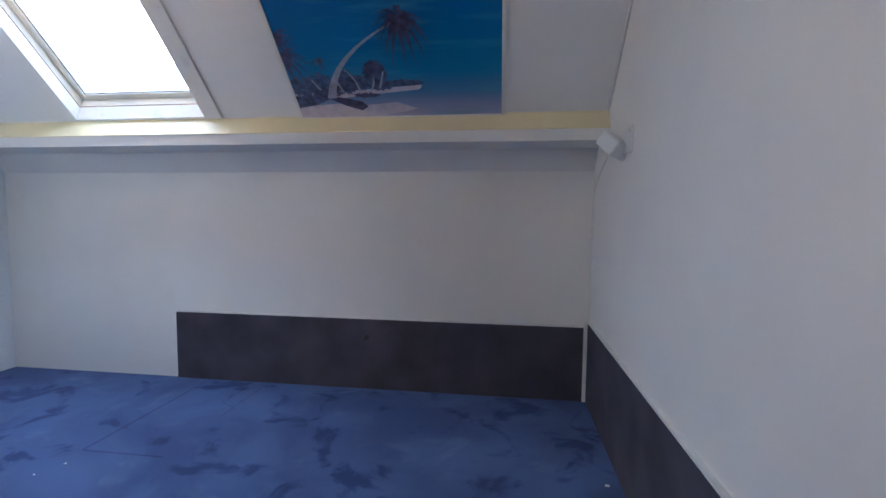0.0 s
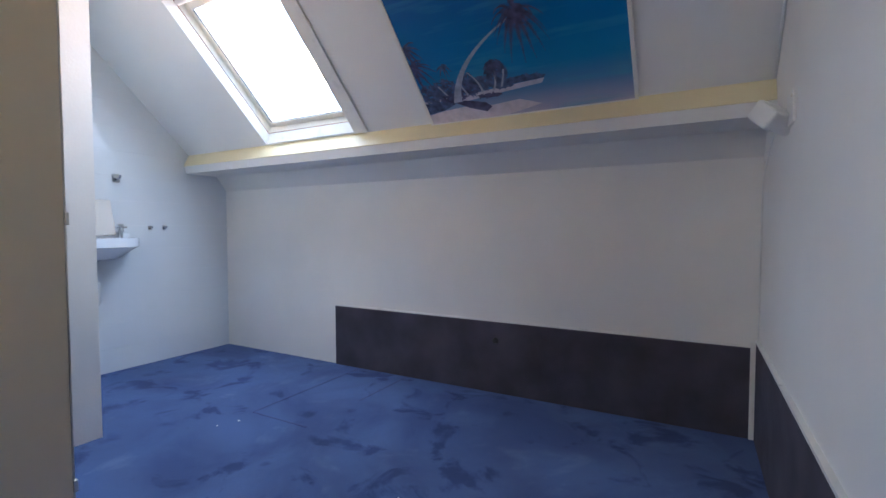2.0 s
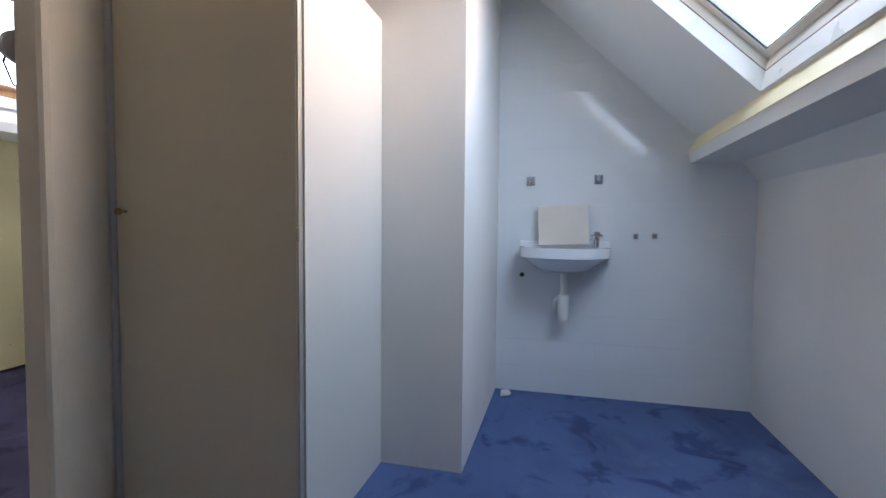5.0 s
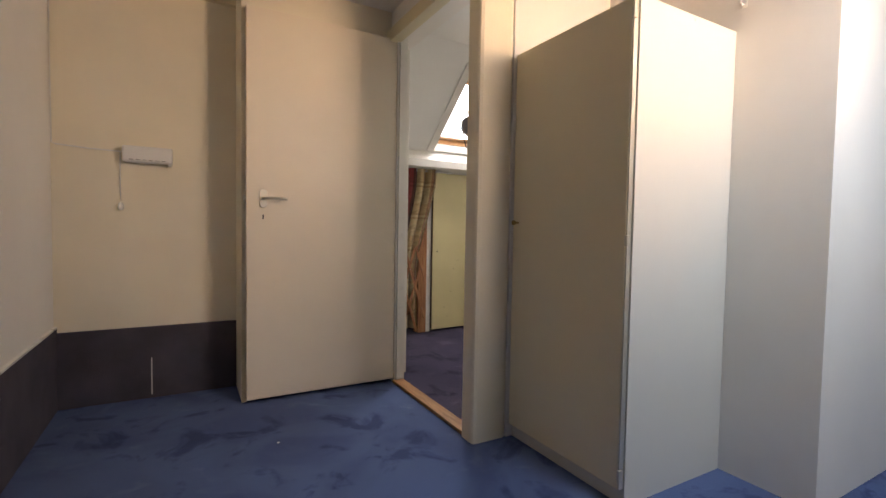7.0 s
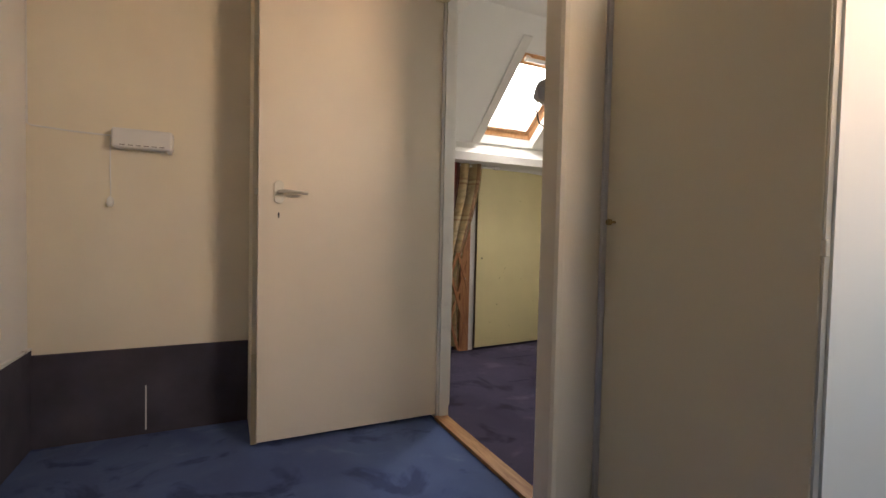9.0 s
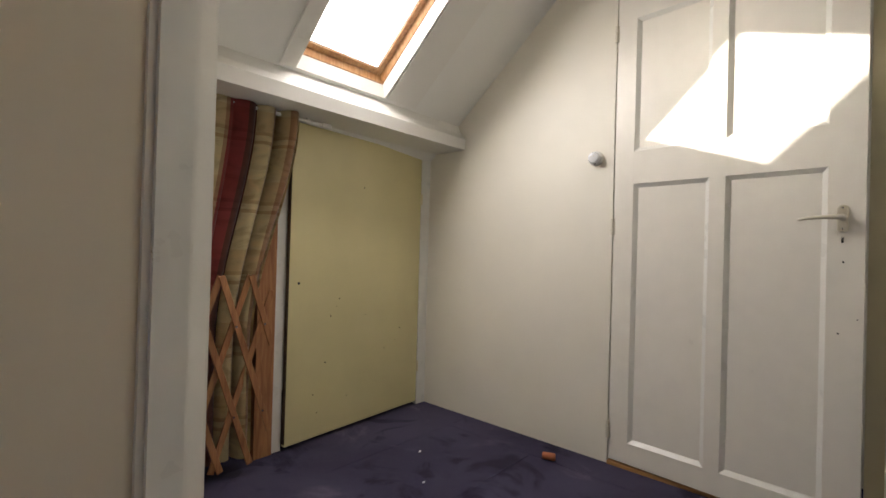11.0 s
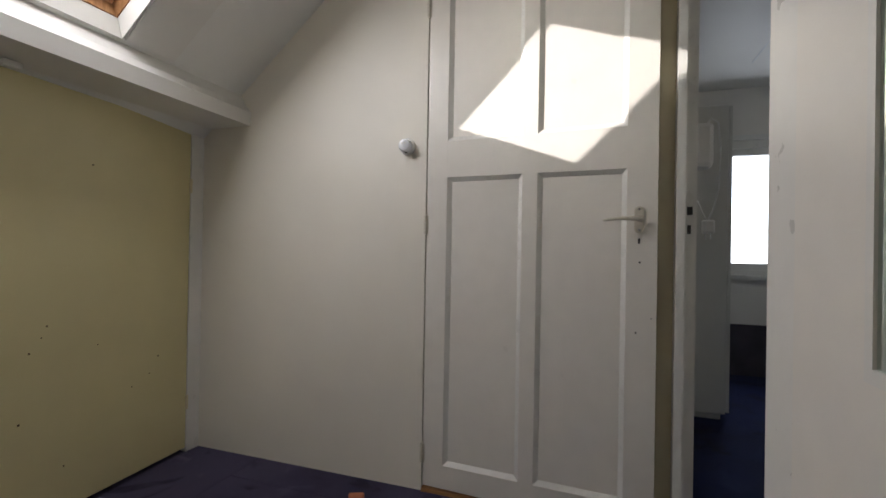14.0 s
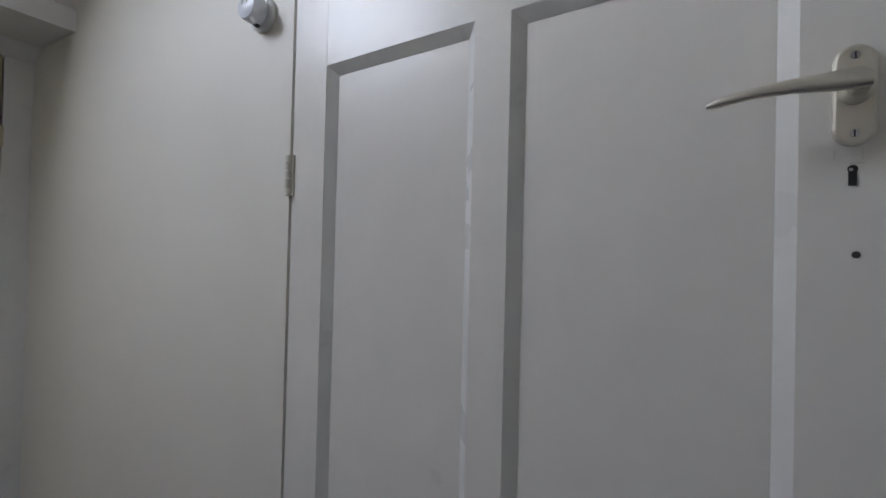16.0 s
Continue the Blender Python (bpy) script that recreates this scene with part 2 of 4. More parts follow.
PLAID, PRINT, GLASS = plaid(), poster_print(), glass("window_glass")
MIRROR = shader("mirror_glass", (0.74, 0.82, 0.79), 0.0, metal=1.0, var=0.0, bump=0.02, fine=6)
TRUNK = shader("print_trunk", (0.42, 0.42, 0.48), 0.45, var=0.25, scale=30)
PALM = shader("print_palm", (0.085, 0.08, 0.15), 0.45, var=0.5, scale=40)
GROVE = shader("print_grove", (0.085, 0.11, 0.20), 0.45, var=0.6, scale=40)
SAND = shader("print_sand", (0.62, 0.57, 0.62), 0.45, var=0.12, scale=30)
SHADE = shader("lamp_shade_glass", (0.85, 0.74, 0.40), 0.3)


# ---- building helpers ----
def box(bm, x0, x1, y0, y1, z0, z1, bevel=0.0):
    m = Matrix.Translation(((x0 + x1) / 2, (y0 + y1) / 2, (z0 + z1) / 2)) @ Matrix.Diagonal((abs(x1 - x0), abs(y1 - y0), abs(z1 - z0), 1))
    vs = bmesh.ops.create_cube(bm, size=1, matrix=m)["verts"]
    if bevel:
        es = list({e for v in vs for e in v.link_edges})
        bmesh.ops.bevel(bm, geom=es, offset=bevel, segments=2, affect="EDGES", profile=0.5)
    return bm


def cyl(bm, a, b, r, r2=None, seg=20):
    a, b = Vector(a), Vector(b)
    m = Matrix.Translation((a + b) / 2) @ (b - a).to_track_quat("Z", "Y").to_matrix().to_4x4()
    bmesh.ops.create_cone(bm, cap_ends=True, segments=seg, radius1=r, radius2=r if r2 is None else r2, depth=(b - a).length, matrix=m)
    return bm


def prism(bm, prof, x0, x1):
    """A profile in the yz plane, drawn out along x."""
    a = [bm.verts.new((x0, y, z)) for y, z in prof]
    b = [bm.verts.new((x1, y, z)) for y, z in prof]
    n = len(prof)
    bm.faces.new(a), bm.faces.new(b[::-1])
    for i in range(n):
        bm.faces.new((a[i], b[i], b[(i + 1) % n], a[(i + 1) % n]))
    bmesh.ops.recalc_face_normals(bm, faces=bm.faces)
    return bm


def tube(bm, pts, r, seg=8):
    """A round cord through the given places."""
    pts = [Vector(p) for p in pts]
    rings = []
    for i, p in enumerate(pts):
        d = (pts[min(i + 1, len(pts) - 1)] - pts[max(i - 1, 0)]).normalized()
        q = d.to_track_quat("Z", "Y")
        rings.append([bm.verts.new(p + q @ Vector((r * math.cos(2 * math.pi * k / seg), r * math.sin(2 * math.pi * k / seg), 0))) for k in range(seg)])
    for a, b in zip(rings, rings[1:]):
        for k in range(seg):
            bm.faces.new((a[k], a[(k + 1) % seg], b[(k + 1) % seg], b[k]))
    bm.faces.new(rings[0][::-1]), bm.faces.new(rings[-1])
    return bm


def lathe(bm, prof, seg=28, m=Matrix()):
    """A profile of (radius, height), turned about z."""
    rings = [[bm.verts.new(m @ Vector((r * math.cos(2 * math.pi * k / seg), r * math.sin(2 * math.pi * k / seg), h))) for k in range(seg)] for r, h in prof]
    for a, b in zip(rings, rings[1:]):
        for k in range(seg):
            bm.faces.new((a[k], a[(k + 1) % seg], b[(k + 1) % seg], b[k]))
    bm.faces.new(rings[0][::-1]), bm.faces.new(rings[-1])
    bmesh.ops.recalc_face_normals(bm, faces=bm.faces)
    return bm


def link(name, bm, material, smooth=False):
    me = bpy.data.meshes.new(name)
    bm.to_mesh(me)
    bm.free()
    me.materials.append(material)
    if smooth:
        for p in me.polygons:
            p.use_smooth = True
        me.set_sharp_from_angle(angle=radians(38))
    return new(name, me)


def part(name, bm, material, parent, label="", smooth=False):
    ob = link(name, bm, material, smooth)
    ob.parent = parent
    ob.matrix_parent_inverse = Matrix()
    return tagged(ob, label)


def thing(name, label, category, group="", at=Matrix()):
    ob = tagged(new(name), label, category, group)
    ob.matrix_world = at
    return ob


def structure(name, bm, material, label=""):
    return tagged(link(name, bm, material), label, kind="structure")


def B():
    return bmesh.new()


def boxes(*rows):
    bm = B()
    for r in rows:
        box(bm, *r)
    return bm


# ---- large structure: bedroom ----
CEIL = 2.19
SA, SL = Matrix.Translation((0, -0.3452, 1.4375)), Matrix.Translation((0, -4.0, 1.62))
# local roof axes: x along the wall, y up the slope, z to the outside
ROOF_A = SA @ Matrix(((1, 0, 0, 0), (0, -0.718, 0.696, 0), (0, 0.696, 0.718, 0), (0, 0, 0, 1)))
ROOF_L = SL @ Matrix(((1, 0, 0, 0), (0, 0.762, -0.648, 0), (0, 0.648, 0.762, 0), (0, 0, 0, 1)))


def local(m, *rows, bevel=0.0):
    """Boxes in the axes of m."""
    bm = B()
    for r in rows:
        box(bm, *r, bevel)
    bm.transform(m)
    bmesh.ops.recalc_face_normals(bm, faces=bm.faces)
    return bm


structure("floor_bedroom", boxes((-1.645, 0.1, -3.55, 0.1, -0.1, 0), (-3.42, -1.645, -1.45, 0.1, -0.1, 0), (-2.44, -1.645, -2.25, -1.45, -0.1, 0)), BLUE, "worn blue carpet with darker trodden stains")
structure("floor_landing", boxes((-3.95, -1.645, -5.1, -2.25, -0.1, 0)), GREYB, "greyish blue worn carpet on the landing")
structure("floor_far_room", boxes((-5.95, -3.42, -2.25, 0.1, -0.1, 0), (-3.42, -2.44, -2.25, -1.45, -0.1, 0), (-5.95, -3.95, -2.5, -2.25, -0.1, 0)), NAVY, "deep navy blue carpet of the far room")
structure("wall_knee", boxes((-5.95, 0.1, 0, 0.1, 0, 1.25)), WALL, "low white knee wall under the sloped ceiling")
structure("wall_east", boxes((0, 0.1, -3.55, 0, 0, 2.3)), WALL, "plain white painted wall")
structure("wall_south", boxes((-1.645, 0, -3.55, -3.45, 0, 2.3)), WALLC, "pale cream painted wall")
structure("pier_south", boxes((-1.66, -0.813, -3.449, -3.165, 0, 2.189)), WALLC, "boxed-in pier behind the open door")
structure("wall_tiled_backing", boxes((-3.42, -3.3228, -1.28, 0, 0, 2.19)), GROUT, "wall behind the white tiles")
structure("wall_pier", boxes((-3.42, -2.377, -1.60, -1.28, 0, 2.19), (-2.50, -2.377, -2.206, -1.60, 0, 2.19)), WALL, "white painted pier beside the washbasin")
structure("wall_partition", boxes((-2.60, -1.80, -2.268, -2.206, 0, 2.19), (-1.785, -1.645, -3.45, -3.245, 0, 2.19), (-1.71, -1.645, -3.245, -3.10, 0, 2.19),
          (-1.785, -1.63, -3.245, -2.297, 2.03, 2.19)), WALL, "white partition with the bedroom doorway")
structure("wall_landing_east", prism(B(), [(-5.05, 0), (-5.05, 0.73), (-3.45, 2.09), (-3.45, 0)], -1.785, -1.645), WALL, "white landing wall")
structure("roof_slope_bedroom", local(ROOF_A, (-5.95, -2.53, -0.20, 1.25, 0, 0.14), (-1.838, 0.1, -0.20, 1.25, 0, 0.14), (-2.53, -1.838, -0.20, -0.078, 0, 0.14), (-2.53, -1.838, 0.80, 1.25, 0, 0.14)), ROOF, "white sloped ceiling with a roof window")
structure("ceiling", boxes((-5.95, 0.1, -3.45, -1.10, CEIL, CEIL + 0.12), (-1.10, -1.095, -3.44, -1.2, CEIL - 0.004, CEIL)), ROOF, "flat white ceiling")
structure("wall_knee_fillet", prism(B(), [(0, 1.15), (-0.075, 1.249), (0, 1.249)], -5.95, 0), WALL)
bm = prism(B(), [(-0.305, 1.250), (-0.318, 1.298), (-0.279, 1.3745), (-0.20, 1.45), (0.1, 1.45), (0.1, 1.250)], -5.95, 0.1)
structure("beam_bedroom", bm, BEAMW, "white boxed beam under the slope")
bm = prism(B(), [(-0.3225, 1.2985), (-0.283, 1.376), (-0.275, 1.372), (-0.314, 1.2955)], -3.3235, 0)
structure("trim_beam", bm, shader("old_cream_beam", (0.84, 0.74, 0.46), 0.4, var=0.06, scale=2, bump=0.3, fine=20, depth=0.006), "yellowed cream board along the top of the beam")
structure("trim_south", boxes((-1.64, 0, -3.45, -3.42, 2.13, 2.19)), CREAM)
structure("trim_door_head", boxes((-1.66, -1.60, -3.16, -2.20, 2.00, 2.07)), CREAM)
structure("post_rounded", box(B(), -1.80, -1.625, -2.308, -2.206, -0.05, 2.25, 0.018), WALLC, "cream white post with rounded edges")
structure("trim_jamb_south", boxes((-1.70, -1.655, -3.10, -3.088, 0, 2.03)), TRIM)
structure("trim_architrave", boxes((-1.79, -1.785, -3.32, -3.247, 0, 2.1)), TRIM)
structure("threshold", boxes((-1.70, -1.635, -3.10, -2.297, 0, 0.016)), OAK, "worn orange-brown wooden door threshold")

structure("trim_seam_bedroom", boxes((-2.052, -2.046, -0.80, -0.03, 0, 0.0015), (-1.703, -1.697, -0.45, 0, 0, 0.0015), (-2.046, -1.703, -0.806, -0.80, 0, 0.0015)), carpet("carpet_seam", (0.06, 0.075, 0.2), (0.11, 0.13, 0.3), (0.16, 0.18, 0.36)), "worn seam between carpet lengths")
structure("trim_seam_landing", boxes((-3.39, -2.50, -3.925, -3.919, 0, 0.0015), (-3.232, -3.226, -3.919, -3.0, 0, 0.0015), (-3.226, -2.3, -3.45, -3.444, 0, 0.0015)), GREYB, "worn seam between carpet lengths")

# charcoal carpet strips along the foot of the walls, with thin white caps
structure("baseboard_knee", boxes((-2.247, -0.030, -0.012, 0, 0, 0.376)), CHARC, "dark charcoal carpeted strip on the wall foot")
structure("baseboard_east", boxes((-0.012, 0, -3.45, 0, 0, 0.402)), CHARC, "dark charcoal carpeted strip on the wall foot")
structure("baseboard_south", boxes((-0.812, -0.012, -3.45, -3.438, 0, 0.380)), CHARC, "dark charcoal carpeted strip on the wall foot")
structure("trim_strip_corner", boxes((-0.030, -0.012, -0.018, 0, 0, 0.40)), TRIM)
structure("trim_cap_knee", boxes((-2.25, -0.030, -0.010, 0, 0.376, 0.384)), TRIM)
structure("trim_cap_east", boxes((-0.014, 0, -3.45, -0.018, 0.402, 0.411)), TRIM)
structure("trim_pier_foot", boxes((-0.835, -0.811, -3.163, -3.150, 0, 0.38)), CREAM)

# ---- large structure: landing and far room ----
structure("wall_west_gable", prism(B(), [(-5.05, 0), (-5.05, 0.73), (-3.34, 2.185), (-3.175, 2.185), (-3.175, 0)], -3.50, -3.393), WALLW, "ivory white painted landing wall")
structure("wall_west", boxes((-3.50, -3.393, -3.175, -2.372, 2.015, 2.19), (-3.95, -3.90, -3.3, -2.3, 0, 2.19), (-3.90, -3.50, -3.3, -3.25, 0, 2.19)), WALLW, "white painted landing wall")
structure("wall_doorway_head", boxes((-3.43, -2.60, -2.297, -2.206, 2.04, 2.19)), WALL)
structure("trim_post", boxes((-3.48, -3.404, -2.372, -2.326, 0, 2.19)), CREAM, "cream painted door post")
structure("trim_post_bead", boxes((-3.48, -3.362, -2.326, -2.300, 0, 2.19)), TRIM)
structure("trim_strike_jamb", boxes((-3.50, -3.399, -2.300, -2.262, 0, 2.19)), TRIM, "cream jamb with lock holes")
structure("trim_jamb_far", boxes((-2.62, -2.585, -2.298, -2.20, 0, 2.04), (-2.585, -2.495, -2.300, -2.270, 0, 2.1)), TRIM)
structure("wall_low_south", boxes((-2.345, -1.785, -4.42, -4.29, 1.44, 1.60), (-3.50, -2.345, -4.42, -4.29, 1.44, 1.60), (-3.50, -1.785, -5.05, -5.0, 0, 0.72)), WALL, "low white wall under the landing roof window")
structure("trim_cupboard_post", boxes((-3.393, -3.327, -4.29, -4.262, 0, 1.44), (-2.474, -2.428, -4.29, -4.225, 0, 1.44)), TRIM)
structure("trim_wood_post", boxes((-2.428, -2.350, -4.30, -4.215, 0, 1.44)), SLAT, "reddish brown wooden post")
structure("roof_slope_landing", local(ROOF_L, (-3.50, -2.85, -1.4, 0.95, 0, 0.14), (-2.385, -1.64, -1.4, 0.95, 0, 0.14), (-2.85, -2.385, -1.4, -0.06, 0, 0.14), (-2.85, -2.385, 0.66, 0.95, 0, 0.14)), ROOF, "white sloped ceiling over the landing")
bm = prism(B(), [(-4.005, 1.436), (-4.0, 1.492), (-4.03, 1.525), (-4.06, 1.58), (-4.30, 1.58), (-4.30, 1.436)], -3.393, -1.785)
structure("beam_landing", bm, BEAMW, "white boxed beam over the small door")
structure("wall_far_west", boxes((-5.93, -5.83, -2.5, -1.76, 0, 2.3), (-5.93, -5.83, -1.12, 0.1, 0, 2.3), (-5.93, -5.83, -1.76, -1.12, 0, 0.76), (-5.93, -5.83, -1.76, -1.12, 1.785, 2.3)), WALL, "white wall of the far room")
structure("wall_far_south", boxes((-5.93, -3.50, -2.50, -2.40, 0, 2.3)), WALL)
structure("baseboard_far", boxes((-5.83, -5.818, -1.86, 0, 0, 0.386)), CHARC, "dark charcoal strip on the wall foot")


# ---- things: roof windows ----
def ring(m, a, b, n0, n1):
    """A four-sided reveal from the rectangle a at depth n0 to the rectangle b at depth n1."""
    bm = B()
    rows = [[bm.verts.new(m @ Vector((u, v, n))) for u, v in ((r[0], r[2]), (r[1], r[2]), (r[1], r[3]), (r[0], r[3]))] for r, n in ((a, n0), (b, n1))]
    for k in range(4):
        bm.faces.new((rows[0][k], rows[0][(k + 1) % 4], rows[1][(k + 1) % 4], rows[1][k]))
    bmesh.ops.recalc_face_normals(bm, faces=bm.faces)
    bmesh.ops.solidify(bm, geom=bm.faces[:], thickness=0.004)
    return bm


def frame_boxes(m, r, w, n0, n1, top=0.0, bevel=0.003):
    """Four bars of width w inside the rectangle r."""
    u0, u1, v0, v1 = r
    t = top or w
    return local(m, (u0, u0 + w, v0, v1, n0, n1), (u1 - w, u1, v0, v1, n0, n1), (u0 + w, u1 - w, v0, v0 + w, n0, n1), (u0 + w, u1 - w, v1 - t, v1, n0, n1), bevel=bevel)


def roof_window(m, u0, u1, v0, v1, frame_mat, label, board):
    """A pivot roof window set behind a splayed white reveal; u0 is the side with the bare reveal, u1 the side with the board."""
    w = thing("roof_window", label, "roof window")
    part("side_casing", local(m, (u1, u1 + board, v0, v1 + 0.1, -0.012, 0.0), bevel=0.004), TRIM, w, "white painted board")
    mid = (u0 + 0.017, u1 - 0.002, v0 + 0.040, v1 - 0.02)
    part("reveal", ring(m, (u0 + 0.002, u1 - 0.001, v0 + 0.002, v1), mid, -0.004, 0.044), TRIM, w, "white painted reveal")
    part("groove", frame_boxes(m, mid, 0.004, 0.044, 0.048, bevel=0), SLAT, w)
    inner = (mid[0] + 0.003, mid[1], mid[2] + 0.003, mid[3])
    part("lining", ring(m, inner, (inner[0] + 0.014, inner[1], inner[2] + 0.020, inner[3]), 0.047, 0.074), frame_mat, w)
    part("outer_frame", frame_boxes(m, (u0, u1, v0, v1), 0.036, 0.076, 0.138, bevel=0), frame_mat, w)
    sr = (mid[0] + 0.020, mid[1] - 0.004, mid[2] + 0.026, mid[3] - 0.01)
    sash = part("sash", frame_boxes(m, sr, 0.028, 0.066, 0.112, 0.085, 0.005), frame_mat, w)
    part("bead", frame_boxes(m, (sr[0] + 0.024, sr[1] - 0.024, sr[2] + 0.024, sr[3] - 0.081), 0.006, 0.072, 0.077, bevel=0), BLACK, sash)
    pane = part("pane", local(m, (sr[0] + 0.026, sr[1] - 0.026, sr[2] + 0.026, sr[3] - 0.083, 0.078, 0.083)), GLASS, w)
    pane.visible_shadow = False
    b = cyl(B(), (u0 + 0.05, v1 - 0.06, 0.03), (u1 - 0.05, v1 - 0.06, 0.03), 0.014, seg=14)
    box(b, u0 + 0.07, u0 + 0.10, v1 - 0.07, v1 - 0.05, 0.03, 0.075), box(b, u1 - 0.10, u1 - 0.07, v1 - 0.07, v1 - 0.05, 0.03, 0.075)
    b.transform(m)
    part("control_bar", b, PLAST, w, "white opening bar", True)
    return w


roof_window(ROOF_A, -2.53, -1.838, -0.078, 0.80, AGED, "white painted roof window with bright sky behind", 0.085)
w = roof_window(ROOF_L, -2.85, -2.385, -0.06, 0.66, PINE, "varnished pine roof window in a white reveal", 0.065)
part("side_board", local(ROOF_L, (-3.04, -2.856, -0.055, 0.92, -0.008, 0.0), bevel=0.002), BEAMW, w, "wide white side board")

# ---- things: bedroom ----
def poster():
    u0, u1, v0, v1 = -1.355, -0.450, -0.088, 0.60
    wd, ht = u1 - u0, v1 - v0
    p = thing("poster", "large tropical beach poster in thin white frame", "poster")

    def flat(name, pts, mat, lift, label=""):
        b = B()
        lo = [b.verts.new(ROOF_A @ Vector((u0 + x * wd, v0 + y * ht, -lift))) for x, y in pts]
        b.faces.new(lo)
        bmesh.ops.triangulate(b, faces=b.faces)
        return part(name, b, mat, p, label)

    b = B()
    cs = [(0, 0), (1, 0), (1, 1), (0, 1)]
    f = b.faces.new([b.verts.new(ROOF_A @ Vector((u0 + x * wd, v0 + y * ht, -0.006))) for x, y in cs])
    ul = b.loops.layers.uv.new("uv")
    for l, c in zip(f.loops, cs):
        l[ul].uv = c
    part("print", b, PRINT, p, "blue sea and sky print")
    e = 0.014
    part("frame", local(ROOF_A, (u0 - e, u1 + e, v0 - e, v0, -0.012, 0), (u0 - e, u1 + e, v1, v1 + e, -0.012, 0), (u0 - e, u0, v0, v1, -0.012, 0), (u1, u1 + e, v0, v1, -0.012, 0)), TRIM, p, "thin white frame")
    rnd = random.Random(4)
    flat("sand", [(0.0, 0.0), (0.42, 0.0), (0.60, 0.05), (0.50, 0.10), (0.36, 0.085), (0.22, 0.10), (0.10, 0.09), (0.0, 0.07)], SAND, 0.0066)
    flat("lagoon", [(0.0, 0.075), (0.10, 0.095), (0.17, 0.13), (0.14, 0.165), (0.06, 0.15), (0.0, 0.16)], GROVE, 0.0068)
    flat("spit", [(0.14, 0.165), (0.22, 0.135), (0.36, 0.155), (0.62, 0.185), (0.635, 0.215), (0.44, 0.20), (0.25, 0.185), (0.0, 0.175), (0.0, 0.16)], SAND, 0.0070)
    flat("rock", [(0.17, 0.135), (0.24, 0.085), (0.32, 0.045), (0.355, 0.075), (0.33, 0.11), (0.26, 0.135), (0.2, 0.15)], PALM, 0.0074)
    flat("far_wood", [(0.44, 0.205), (0.63, 0.215), (0.645, 0.235), (0.55, 0.235), (0.48, 0.25), (0.40, 0.235)], GROVE, 0.0072)

    def clump(cx, cy, rx, ry, n, mat):
        b = B()
        for _ in range(n):
            a, r = rnd.uniform(0, 6.283), math.sqrt(rnd.random())
            x, y, s, d = cx + rx * r * math.cos(a), cy + ry * r * math.sin(a), rnd.uniform(0.008, 0.022), rnd.uniform(0, 6.283)
            pts = [(x + s * math.cos(d), y + 0.9 * s * math.sin(d)), (x + 0.3 * s * math.cos(d + 1.6), y + 0.3 * s * math.sin(d + 1.6)), (x - s * math.cos(d), y - 0.9 * s * math.sin(d)), (x + 0.3 * s * math.cos(d - 1.6), y + 0.3 * s * math.sin(d - 1.6))]
            b.faces.new([b.verts.new(ROOF_A @ Vector((u0 + min(max(px, 0.004), 0.99) * wd, v0 + py * ht, -rnd.uniform(0.0076, 0.0082)))) for px, py in pts])
        part("foliage", b, mat, p)

    for c in [(0.05, 0.22, 0.06, 0.07, 200), (0.14, 0.24, 0.07, 0.07, 260), (0.27, 0.25, 0.05, 0.08, 240), (0.335, 0.24, 0.05, 0.05, 160), (0.42, 0.29, 0.05, 0.075, 260), (0.44, 0.22, 0.06, 0.03, 120), (0.55, 0.235, 0.07, 0.016, 110)]:
        clump(*c, GROVE)
    for c in [(0.17, 0.175, 0.07, 0.03, 150), (0.36, 0.155, 0.06, 0.012, 60), (0.27, 0.22, 0.05, 0.04, 70), (0.42, 0.33, 0.04, 0.05, 110)]:
        clump(*c, PALM)

    def fronds(cx, cy, n, reach, droop, mat, spread=(0.0, 6.283)):
        """A palm crown of drooping feathered fronds."""
        b = B()
        for i in range(n):
            a = spread[0] + (i + rnd.uniform(-0.3, 0.3)) * (spread[1] - spread[0]) / n
            ln = reach * rnd.uniform(0.8, 1.1)
            for k in range(22):
                q = k / 21
                x, y = cx + ln * q * math.cos(a), cy + 1.2 * ln * q * math.sin(a) - droop * q * q
                for sgn in (-1, 1):
                    s = 0.26 * reach * (1.1 - q) * rnd.uniform(0.7, 1.1)
                    d = a + sgn * 0.9
                    vs = [(x, y), (x + s * math.cos(d), y + s * math.sin(d) - 0.6 * s), (x + 0.2 * s * math.cos(a), y + 0.2 * s * math.sin(a) - 0.012)]
                    b.faces.new([b.verts.new(ROOF_A @ Vector((u0 + min(max(px, 0.003), 0.99) * wd, v0 + min(py, 0.99) * ht, -0.0092 - 0.0004 * rnd.random()))) for px, py in vs])
        part("palm_crown", b, mat, p, "drooping dark palm fronds")

    def trunk(a, c, e, w0, w1):
        """A trunk from a to e, bowed towards c."""
        n, left, right = 18, [], []
        for i in range(n + 1):
            k = i / n
            x, y = [(1 - k) ** 2 * a[j] + 2 * k * (1 - k) * c[j] + k * k * e[j] for j in (0, 1)]
            wv = w0 + (w1 - w0) * k ** 0.6
            left.append((x - wv, y)), right.append((x + wv, y))
        flat("palm_trunk", left + right[::-1], TRUNK, 0.0086)

    trunk((0.185, 0.14), (0.23, 0.42), (0.56, 0.605), 0.024, 0.008)
    for a, c, e in [((0.33, 0.185), (0.33, 0.26), (0.28, 0.33)), ((0.385, 0.185), (0.42, 0.24), (0.41, 0.34)), ((0.43, 0.20), (0.45, 0.26), (0.46, 0.31)), ((0.14, 0.20), (0.12, 0.24), (0.11, 0.27)), ((0.25, 0.18), (0.24, 0.22), (0.22, 0.27))]:
        trunk(a, c, e, 0.006, 0.004)
